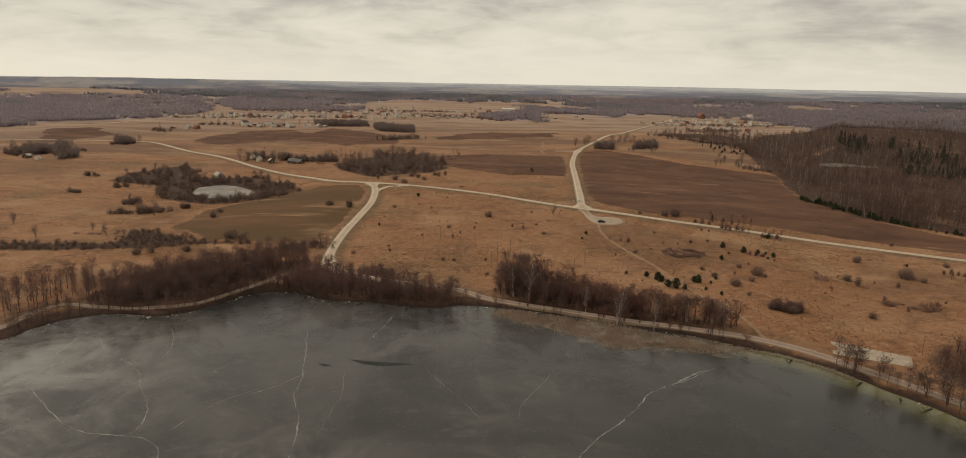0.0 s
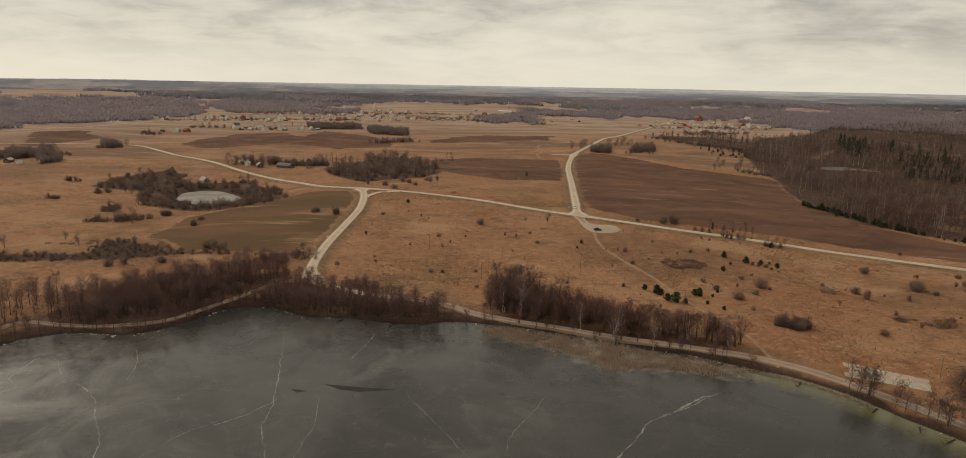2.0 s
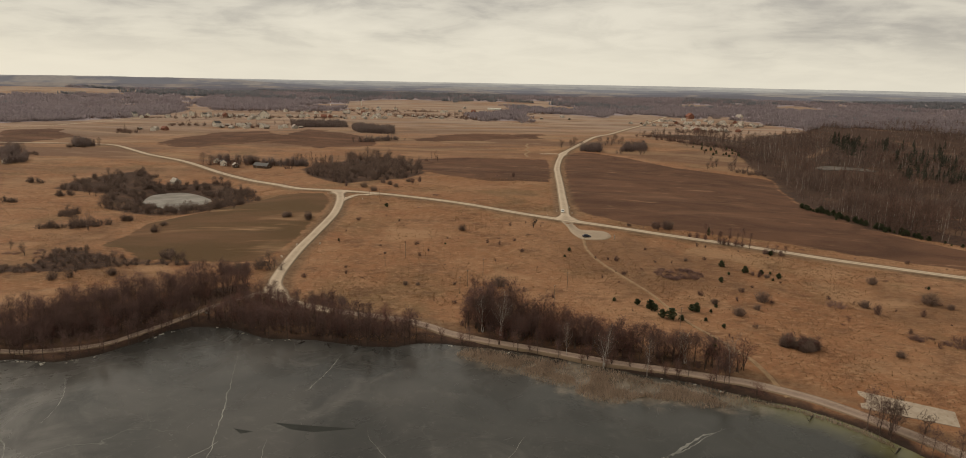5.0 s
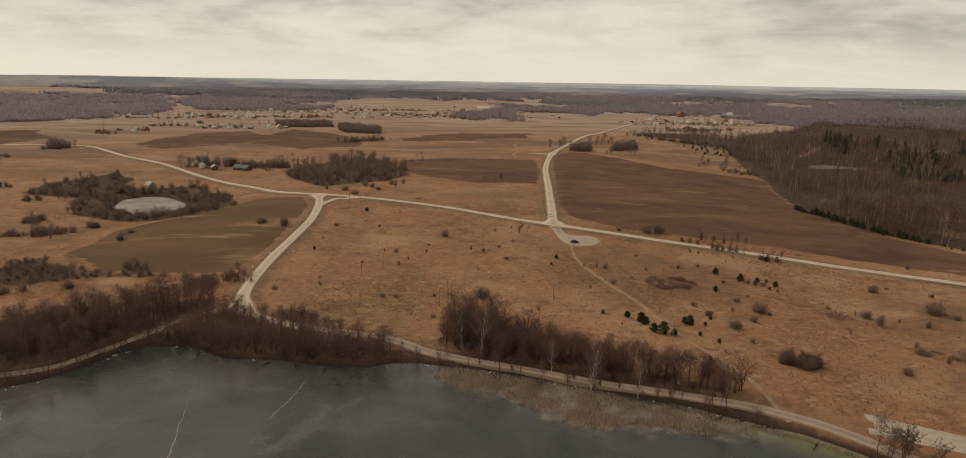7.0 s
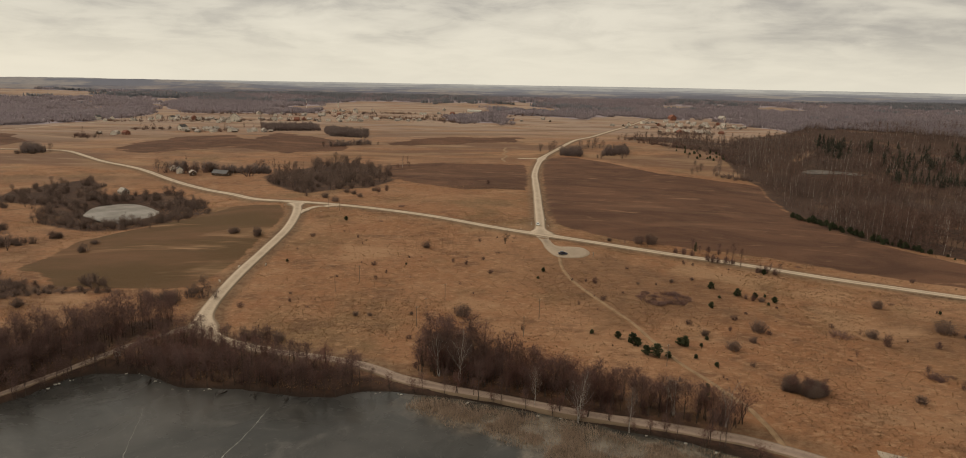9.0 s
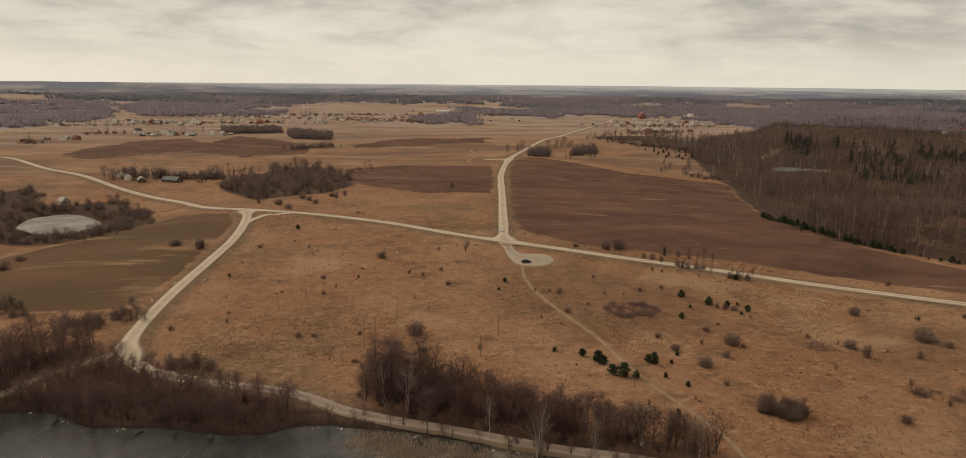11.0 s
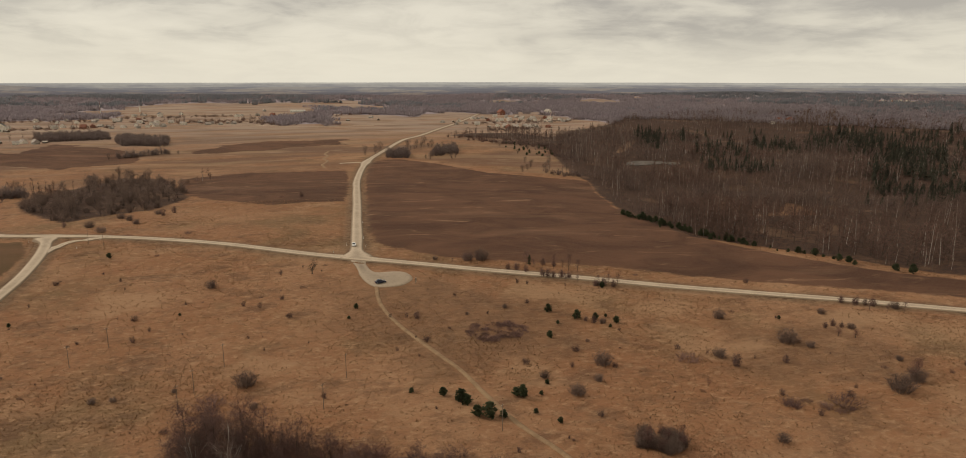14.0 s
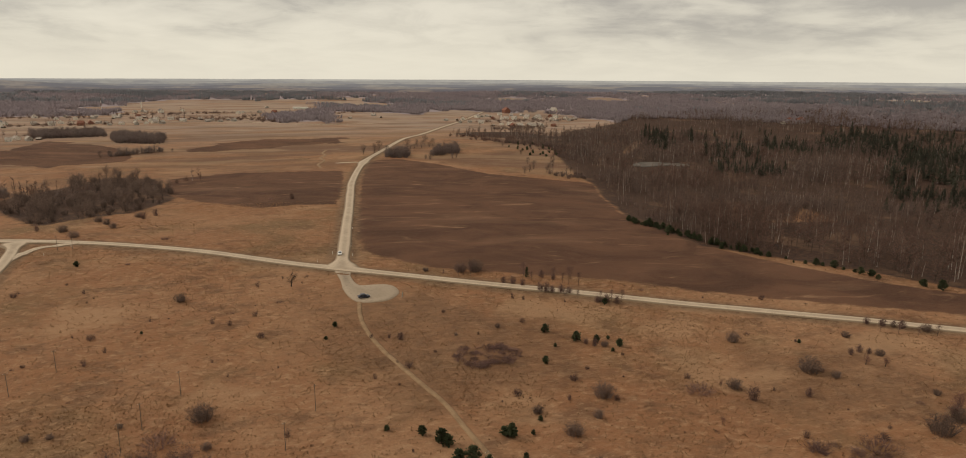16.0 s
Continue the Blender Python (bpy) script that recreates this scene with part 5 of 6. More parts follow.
    for cx, cy, rx, n in ((-237, 433, 7, 9), (-212, 392, 7, 8), (-200, 396, 7, 9), (-221, 389, 5, 5), (-193, 412, 4, 4), (-162, 380, 2, 2), (-163.6, 396, 2, 2), (-131, 330, 5, 5), (-100, 409, 1.5, 2), (-86, 401, 2, 2), (-85, 321, 4, 5), (-98, 315, 6, 5), (-91, 314, 4, 4),
                           (-142, 306, 3, 3), (-160, 300, 4, 3), (-240, 436, 6, 5), (-285, 505, 6, 6), (-300, 470, 5, 4), (-330, 540, 7, 6), (-420, 755, 14, 12), (-455, 640, 22, 26), (-480, 690, 18, 18), (-430, 672, 14, 12)):
        for _ in range(n):
            a, r = rnd.uniform(0, 6.28), rx * math.sqrt(rnd.random())
            x, y = cx + math.cos(a) * r, cy + math.sin(a) * r
            spots.append((rnd.randrange(3), x, y, on_ground(x, y), rnd.uniform(0.6, 1.1), rnd.uniform(0, 6.28)))
    joined("brushwood", brush, spots, [TWIG_GREY], "dark bare brushwood in the hollows and round the pond", "brushwood")
    # the great low bush near the bend of the path, and the dark bramble patches
    for _ in range(22):
        a, r = rnd.uniform(0, 6.28), 5.6 * math.sqrt(rnd.random())
        put_copy(kinds[rnd.choice((0, 0, 1))], 114 + math.cos(a) * r * 1.05, 247.5 + math.sin(a) * r * 0.85, rnd.uniform(0.9, 1.7) * (1.1 - 0.06 * r))
    for cx, cy, rx, ry, n in ((94.5, 320.5, 10.5, 7.5, 60), (168, 250.5, 4, 3, 6), (160, 255, 4, 2, 5), (10.1, 284.8, 6, 5, 8), (-194.8, 334.6, 20, 6, 12)):
        for _ in range(n):
            a, r = rnd.uniform(0, 6.28), math.sqrt(rnd.random())
            put_copy(kinds[2], cx + math.cos(a) * r * rx, cy + math.sin(a) * r * ry, rnd.uniform(0.5, 1.0))
    # sparse saplings all over the slope
    n, spots = 0, []
    while n < 110:
        x, y = rnd.uniform(-70, 230), rnd.uniform(244.3, 414.8)
        d = min(float(line_dist(np.array([x]), np.array([y]), r)[0]) for r in ROADS)
        if d < 7 or math.hypot(x - 66, y - 378) < 15 or y > 428 - 0.52 * (x - 57) or y < 262 - 0.5 * (x - 10) or float(inside_sd(np.array([x]), np.array([y]), LAKE)[0]) < 26:
            continue
        spots.append((rnd.choice((0, 1, 1, 2)), x, y, on_ground(x, y), rnd.choice((0.25, 0.3, 0.4, 0.5, 0.7, 0.9)), rnd.uniform(0, 6.28)))
        n += 1
    joined("saplings", low, spots, [TWIG], "sparse bare saplings in the dry meadow", "saplings")
    retire(kinds)
    pines = []
    for i, (t, w) in enumerate(((3.0, 2.9), (2.4, 2.5), (5.5, 2.5))):
        trunk, crown = pine_parts(90 + i, t, w, 9, 9)
        ob = tagged(new("young_pine"), "small dark green pine standing in dry grass", "pine tree", "young pines")
        part("trunk", tri_mesh("trunk", *trunk.arrays(), [BARK]), ob)
        part("crown", tri_mesh("crown", *crown.arrays(), [PINE]), ob)
        pines.append(ob)
    for x, y, k, s in ((118.1, 333.9, 0, 0.95), (125.7, 325.6, 0, 1.05), (131.8, 323.6, 0, 0.75), (137.8, 319.2, 1, 1.0), (110.7, 312.7, 1, 0.85), (136.2, 324.5, 1, 0.5), (68.5, 282.1, 1, 0.95), (72.3, 277.4, 0, 1.2), (73.8, 276.1, 1, 1.1), (74.6, 269.3, 1, 1.2),
                       (77.7, 268.2, 0, 1.25), (81.1, 267.4, 1, 0.9), (89.1, 276.7, 1, 1.35), (87.6, 277.6, 1, 1.0), (98.4, 282.4, 1, 0.6), (94.7, 276.9, 1, 0.5), (89.8, 267.7, 1, 0.55), (94.3, 261.9, 1, 0.6), (83.2, 239.6, 2, 1.0), (81.3, 238.1, 2, 0.8),
                       (51.4, 351.8, 1, 0.7), (48.2, 342.7, 1, 0.5), (60.7, 286.2, 1, 0.6), (117.5, 322.9, 1, 0.5), (194.8, 307.6, 1, 0.5), (-48.0, 434.6, 1, 0.9), (-8.3, 359.2, 1, 0.4), (129, 386, 2, 0.8), (148.2, 352.8, 1, 0.9), (-61.1, 362.0, 1, 0.5), (133.9, 315.9, 1, 0.5)):
        put_copy(pines[k], x, y, s)
    # junipers on the far knoll
    for x, y in scatter([(248, 805), (283, 921), (340, 930), (301, 797)], 30, 7.0, 55):
        put_copy(pines[RND.choice((1, 1, 0))], x, y, RND.uniform(0.8, 1.3))
    # young pines along the foot of the wood
    for x, y in curve([(231, 492), (235.7, 476), (239, 456), (246, 439), (254, 422), (263, 408), (276, 388), (286, 366), (294, 346)], 3.1):
        for _ in range(3):
            if RND.random() < (0.7 if y > 405 else 0.3):
                put_copy(pines[RND.choice((0, 0, 1))], x - 0.5 + RND.gauss(0, 2.6), y + RND.gauss(0, 2.6), RND.uniform(0.45, 1.3))
    retire(pines)


build_meadow_plants()


# ---- woods ----
def wood_tree(seed, tall, spread, twigs, thick=0.15):
    rnd = random.Random(seed)
    a, b = Geo(), Geo()
    lean = Vector((rnd.uniform(-1, 1), rnd.uniform(-1, 1), 0)) * 0.09 * tall
    a.tube([Vector((0, 0, -0.5)), lean * 0.5 + Vector((0, 0, tall * 0.5)), lean + Vector((0, 0, tall * 0.95))], [0.17, 0.12, 0.03], 3)
    for _ in range(twigs):
        f = rnd.uniform(0.22, 1.0)
        p = lean * f + Vector((0, 0, tall * f * 0.9))
        g = rnd.uniform(0, 6.283)
        r = spread * (1.12 - f) ** 0.4 * rnd.uniform(0.4, 1.05)
        q = p + Vector((math.cos(g) * r, math.sin(g) * r, r * rnd.uniform(0.1, 1.2)))
        b.sliver(p, q, thick, rnd)
        m = p.lerp(q, rnd.uniform(0.4, 0.8))
        b.sliver(m, m + Vector((rnd.uniform(-1, 1), rnd.uniform(-1, 1), rnd.uniform(-0.5, 1.0))) * spread * 0.6, thick * 0.9, rnd)
    v1, t1 = a.arrays()
    v2, t2 = b.arrays()
    return np.concatenate([v1, v2]), np.concatenate([t1, t2 + len(v1)]), np.concatenate([np.ones(len(t1), int), np.zeros(len(t2), int)])


def spruce_tree(seed, tall, wide):
    rnd = random.Random(seed)
    g = Geo()
    g.tube([Vector((0, 0, -0.5)), Vector((0, 0, tall))], [0.2, 0.03], 3)
    nt = len(g.t)
    for i in range(9):
        f = i / 9
        r = wide * (1 - f) ** 0.85
        z = tall * (0.14 + 0.82 * f)
        for k in range(5):
            a = rnd.uniform(0, 6.283)
            p = Vector((0, 0, z + tall * 0.07))
            q = Vector((math.cos(a) * r, math.sin(a) * r, z - tall * 0.05 * rnd.uniform(0.4, 1.6)))
            s = Vector((-math.sin(a), math.cos(a), 0)) * r * 0.42
            b = len(g.v)
            g.v += [tuple(p), tuple(q - s), tuple(q + s)]
            g.t.append((b, b + 1, b + 2))
    v, t = g.arrays()
    return v, t, np.array([1] * nt + [0] * (len(t) - nt))


def far_clump(seed, rad=8.5, tall=6.5, trees=7, pine=False):
    """A far group of trees: fans of upright sprays, or narrow dark cones."""
    rnd = random.Random(seed)
    g = Geo()
    for _ in range(trees):
        a, r = rnd.uniform(0, 6.283), rad * math.sqrt(rnd.random())
        p, h = Vector((math.cos(a) * r, math.sin(a) * r, -0.3)), tall * rnd.uniform(0.7, 1.15)
        for k in range(4 if pine else 5):
            tip = p + Vector((rnd.gauss(0, 0.4), rnd.gauss(0, 0.4), h * rnd.uniform(0.85, 1.15))) if pine else p + Vector((rnd.gauss(0, 1.6), rnd.gauss(0, 1.6), h * rnd.uniform(0.65, 1.1)))
            if pine:
                g.sliver(p + Vector((0, 0, h * 0.12)), tip, 1.7, rnd)
            elif k % 2:
                g.sliver(p + Vector((0, 0, h * 0.1)), tip, 0.75, rnd)
            else:
                g.sliver(tip, p + Vector((0, 0, h * 0.15)), 0.95, rnd)
    v, t = g.arrays()
    return v, t, np.zeros(len(t), int)


def build_woods():
    rng = np.random.default_rng(5)
    sizes = [(13, 3.6), (11, 3.3), (15, 3.8), (8.5, 3.2), (12, 3.0)]
    models = [wood_tree(200 + i, t, s, 26) for i, (t, s) in enumerate(sizes)] + [wood_tree(220 + i, t, s, 11, 0.30) for i, (t, s) in enumerate(sizes)]
    n = 60000
    b, r = rng.uniform(12, 62, n), 300 + 1250 * rng.random(n) ** 1.0
    x, y = 40 + r * np.sin(np.radians(b)), 150 + r * np.cos(np.radians(b))
    d = inside_sd(x, y, WOOD_EAST)
    dens = np.where(r < 750, 1.0, 0.75) * (0.22 + 0.78 * smooth(value_noise(x, y, 75, 41) * 0.6 + value_noise(x, y, 25, 42) * 0.4, 0.33, 0.50))
    pool = np.minimum(inside_sd(x, y, [(368, 756), (414, 758), (404, 728), (357, 727)]), inside_sd(x, y, [(385, 760), (390, 725), (345, 690), (360, 720)]))
    ok = (d < -1) & (rng.random(n) < dens * np.where(r < 620, 0.60, 0.42)) & (pool > 4) & ((np.minimum.reduce([inside_sd(x, y, q) for q in OPENINGS]) > 0) | (rng.random(n) < 0.12))
    # dark spruces stand in groups on the rise behind
    stand = np.minimum.reduce([inside_sd(x, y, q) for q in SPRUCES]) + 60 * (value_noise(x, y, 55, 44) - 0.5)
    con = smooth(-stand, -12, 14) * (0.35 + 0.65 * smooth(value_noise(x, y, 38, 43), 0.30, 0.55))
    isc = ok & (rng.random(n) < con * 0.58)
    dec = ok & ~isc
    z = height(x, y)
    k, s, a = rng.integers(0, 5, n), rng.uniform(0.75, 1.2, n) * (0.72 + 0.5 * value_noise(x, y, 45, 46)), rng.uniform(0, 6.28, n)
    s = s * np.where(d > -14, 0.62, 1.0) * (0.7 + 0.5 * smooth(value_noise(x, y, 90, 47), 0.35, 0.65))
    near = [(int(k[i]) + (5 if r[i] > 640 else 0), x[i], y[i], z[i], s[i], a[i]) for i in np.flatnonzero(dec)]
    joined("bare_woodland", models, near, [WOODS, WOODS_TRUNK], "dense leafless brown woodland with pale trunks", "woods")
    sp = [spruce_tree(300 + i, t, w) for i, (t, w) in enumerate([(17, 3.4), (14, 3.1), (20, 3.6)])]
    joined("spruce_stand", sp, [(int(k[i]) % 3, x[i], y[i], z[i], s[i], a[i]) for i in np.flatnonzero(isc)], [SPRUCE, WOODS_TRUNK], "dark green spruces among bare woodland", "woods")
    # far woods towards the horizon
    n = 40000
    b, r = rng.uniform(-44, 60, n), 900 * (3050 / 900) ** (rng.random(n) ** 1.05)
    x, y = 40 + r * np.sin(np.radians(b)), 150 + r * np.cos(np.radians(b))
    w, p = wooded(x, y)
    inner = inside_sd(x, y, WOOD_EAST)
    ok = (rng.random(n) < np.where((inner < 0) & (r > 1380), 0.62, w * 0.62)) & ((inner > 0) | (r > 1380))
    dark = rng.random(n) < p * 0.9
    z = height(x, y)
    kk, s, a = rng.integers(0, 5, n), rng.uniform(0.8, 1.15, n) * (0.9 + r / 6000), rng.uniform(0, 6.28, n)
    joined("far_woods", [far_clump(400 + i) for i in range(5)], [(int(kk[i]), x[i], y[i], z[i], s[i], a[i]) for i in np.flatnonzero(ok & ~dark)], [FARWOOD], "bare woods on the far hills, violet-grey haze in their colour", "woods")
    joined("far_pines", [far_clump(420 + i, 8.5, 8.0, 7, True) for i in range(5)], [(int(kk[i]), x[i], y[i], z[i], s[i], a[i]) for i in np.flatnonzero(ok & dark)], [FARPINE], "pine woods on the far hills, blue-grey haze in their colour", "woods")
    # dense copses in the fields before the village
    spots = []
    for q in COPSES_FAR:
        area = abs(sum(u[0] * v[1] - v[0] * u[1] for u, v in zip(q, q[1:] + q[:1]))) / 2
        for xx, yy in scatter(q, int(area / 26) + 6, 2.8, 36):
            spots.append((int(rng.integers(0, 3)), xx, yy, on_ground(xx, yy), rng.uniform(0.75, 1.2), rng.uniform(0, 6.28)))
    joined("field_copse", [mesh_arrays(shrub_mesh(240 + i, 6.5, t, 24, COPSEWOOD, 0.20, 4)) for i, t in enumerate((7.5, 6.0, 8.5))], spots, [COPSEWOOD], "dark leafless copses between the tilled fields", "copse")
    # hedges and garden trees round the village
    spots = []
    for (x0, y0), (x1, y1), m, wid in (((-179, 1432), (-58, 1415), 70, 12), ((-58, 1415), (13, 1330), 60, 10),
                                       ((240, 942), (300, 905), 60, 7), ((272, 912), (345, 900), 60, 8), ((236, 997), (300, 1000), 50, 6),
                                       ((286, 1000), (326, 896), 70, 7), ((326, 896), (309, 775), 70, 7), ((255, 690), (275, 676), 24, 5), ((-150, 655), (-30, 690), 20, 9), ((-245, 655), (-180, 656), 34, 6), ((-182, 655), (-130, 645), 30, 6),
                                       ((330, 1150), (420, 1200), 60, 9), ((-520, 1240), (-250, 1320), 90, 9), ((-480, 930), (-440, 915), 24, 6), ((-60, 1500), (180, 1560), 60, 12), ((-700, 1160), (-420, 1230), 70, 9), ((330, 1330), (560, 1380), 100, 16), ((-260, 1480), (-60, 1460), 60, 9),
                                       ((-330, 1560), (-120, 1640), 90, 12), ((-560, 1480), (-330, 1500), 90, 12), ((-360, 1030), (-300, 1100), 30, 9), ((-470, 1050), (-400, 1060), 30, 9)):
        for _ in range(m):
            f = rng.random()
            xx, yy = x0 + (x1 - x0) * f + rng.normal(0, wid), y0 + (y1 - y0) * f + rng.normal(0, wid)
            spots.append((int(rng.integers(0, 5)), xx, yy, on_ground(xx, yy), rng.uniform(0.5, 1.0), rng.uniform(0, 6.28)))
    bush = [mesh_arrays(shrub_mesh(190 + i, w, t, 14, WOODS, 0.34, 3)) for i, (w, t) in enumerate(((8, 6), (9, 5), (7, 7.5)))]
    spots = [(p[0] if rng.random() < 0.3 else 5 + p[0] % 3, *p[1:]) for p in spots]
    joined("hedge_trees", models[5:] + bush, spots, [WOODS, WOODS_TRUNK], "bare garden trees and hedgerows round the village", "trees")


build_woods()


# ---- tufts, reeds ----
def build_tufts():
    rng = np.random.default_rng(9)
    n = 100000
    b, r = rng.uniform(-42, 50, n), 150 + 330 * rng.random(n) ** 0.9
    x, y = 30 + r * np.sin(np.radians(b)), 90 + r * np.cos(np.radians(b))
    rd = np.minimum.reduce([line_dist(x, y, q) for q in ROADS] + [line_dist(x, y, PATH_TRACK) + 2.5])
    ok = (inside_sd(x, y, LAKE) > 3.5) & (rd > 4.5) & (inside_sd(x, y, FIELD_EAST) > 1) & (inside_sd(x, y, CROP) > 1) & (inside_sd(x, y, WOOD_EAST) > 0)
    ok &= (line_dist(x, y, [(61, 374), (69, 377)]) > 13) & (rng.random(n) < 0.25 + 0.75 * smooth(value_noise(x, y, 30, 51), 0.3, 0.7))
    x, y = x[ok], y[ok]
    z, n = height(x, y), len(x)
    V, T = [], []
    for k in range(3):
        a, ln, h = rng.uniform(0, 6.28, n), rng.uniform(0.15, 0.42, n), rng.uniform(0.15, 0.42, n)
        ox, oy = rng.normal(0, 0.25, n), rng.normal(0, 0.25, n)
        c, s = np.cos(a) * 0.16, np.sin(a) * 0.16
        p = np.stack([x + ox - s, y + oy + c, z - 0.05], -1)
        q = np.stack([x + ox + s, y + oy - c, z - 0.05], -1)
        t = np.stack([x + ox + np.cos(a) * ln, y + oy + np.sin(a) * ln, z + h], -1)
        V.append(np.stack([p, q, t], 1).reshape(-1, 3))
    V = np.concatenate(V)
    tagged(new("grass_tufts", tri_mesh("grass_tufts", V, np.arange(len(V)).reshape(-1, 3), [TUFT])), "tufts of dry straw-coloured meadow grass", "grass", kind="stuff")


def build_reeds():
    rng = np.random.default_rng(10)
    belt = REED_BELT
    n = 240000
    x, y = rng.uniform(-12, 112, n), rng.uniform(190, 250, n)
    d, s = inside_sd(x, y, belt), inside_sd(x, y, LAKE)
    thin = (s > -2.2) & (s < -0.2) & (x > 70)
    ok = ((d + 7 * (value_noise(x, y, 7, 62) - 0.5) < 0) & (s < 0) & (rng.random(n) < (0.12 + 0.88 * smooth(value_noise(x, y, 5, 61), 0.3, 0.65)) * (0.2 + 0.8 * smooth(-d, 0, 5)))) | (thin & (rng.random(n) < 0.3))
    x, y = x[ok], y[ok]
    n = len(x)
    a, h, w = rng.uniform(0, 6.28, n), rng.uniform(0.4, 1.25, n), rng.uniform(0.05, 0.11, n)
    lx, ly = rng.normal(0, 0.28, n), rng.normal(0, 0.28, n)
    z = np.zeros(n)
    p = np.stack([x - np.cos(a) * w, y - np.sin(a) * w, z - 0.05], -1)
    q = np.stack([x + np.cos(a) * w, y + np.sin(a) * w, z - 0.05], -1)
    t = np.stack([x + lx, y + ly, z + h], -1)
    V = np.stack([p, q, t], 1).reshape(-1, 3)
    tagged(new("reed_belt", tri_mesh("reed_belt", V, np.arange(len(V)).reshape(-1, 3), [REED])), "belt of dry pale reeds standing in the ice", "reeds", kind="stuff")


build_tufts()
build_reeds()


# ---- on the ice ----
def crack(pts, width, seed):
    c = curve(pts, 1.0)
    rnd = np.random.default_rng(seed)
    d = np.gradient(c, axis=0)
    d /= np.maximum(np.hypot(d[:, 0], d[:, 1]), 1e-6)[:, None]
    nrm = np.stack([-d[:, 1], d[:, 0]], -1)
    off = np.cumsum(rnd.normal(0, 0.16, len(c)))
    off = off - np.linspace(off[0], off[-1], len(c))
    c = c + nrm * off[:, None]
    f = np.linspace(0, 1, len(c))
    w = 0.72 * width * (0.35 + rnd.random(len(c)) * 0.9) * np.minimum(1, np.minimum(f, 1 - f) * 8 + 0.15)
    a, b = c + nrm * w[:, None] / 2, c - nrm * w[:, None] / 2
    n = len(c)
    v = np.concatenate([np.column_stack([a, np.full(n, 0.012)]), np.column_stack([b, np.full(n, 0.012)])])
    i = np.arange(n - 1)
    t = np.concatenate([np.stack([i, n + i, i + 1], -1), np.stack([i + 1, n + i, n + i + 1], -1)])
    tagged(new("ice_crack", tri_mesh("ice_crack", v, t, [CRACK])), "white frosted crack across the lake ice", "ice crack", "ice cracks", "structure")


crack([(-33.7, 240), (-36.1, 224.2), (-38.8, 213)], 0.4, 1)
crack([(-66.3, 240), (-57.6, 205.8), (-53.6, 187.3), (-51.6, 171.5), (-46.5, 158.3), (-42.9, 140.4), (-36, 110)], 0.38, 2)
crack([(-134.3, 210.2), (-127.5, 209.1), (-116.9, 196.1), (-108.5, 189.7), (-99.6, 181.7), (-96, 174), (-87, 162), (-84.1, 152.7), (-85.5, 148.2)], 0.42, 3)
crack([(72.5, 199), (59.6, 188.5), (48.7, 180.5), (41.2, 169.1), (34.8, 160.5), (28.3, 153.5), (23.7, 146.9), (12, 128)], 0.42, 4)
crack([(69, 196.2), (59.6, 188.9), (52, 183)], 1.0, 14)
crack([(-137.2, 172.9), (-125.8, 171.4), (-110.5, 158.8), (-97.3, 150.4), (-85.8, 148.8), (-78.2, 145.6), (-73.4, 138.6), (-72, 120)], 0.4, 5)
crack([(-125.8, 171.4), (-127.8, 190.5), (-131.6, 194.9), (-132.7, 207.6)], 0.5, 6)
crack([(-41, 188.2), (-39.1, 172.4), (-39.1, 158.8), (-39.1, 149.8)], 0.2, 7)
crack([(-17.8, 194.4), (-10.9, 180.1), (-3.4, 167.8), (1.7, 158.3)], 0.15, 8)
crack([(-76, 150.3), (-73.5, 158.1), (-69.2, 166.7), (-62, 174.5)], 0.2, 9)
crack([(21.7, 192.9), (15.4, 180), (11.5, 170.5), (9.6, 162)], 0.16, 10)
crack([(-108.2, 218.1), (-102.4, 207.4), (-98.4, 192.8)], 0.22, 11)
crack([(-52, 187), (-58, 176), (-64, 171)], 0.3, 12)
sheet("clear_ice_patch", [(-41.8, 196.2), (-36.4, 193), (-30.6, 192), (-20.6, 194.2), (-31, 194.9)], 0.010, OPEN_ICE, "dark wedge of clear ice", "ice patch", thick=0.02)
sheet("clear_ice_patch", [(-50.5, 192.8), (-45.5, 191.6), (-48, 190.4)], 0.010, OPEN_ICE, "small dark patch of clear ice", "ice patch", thick=0.02)


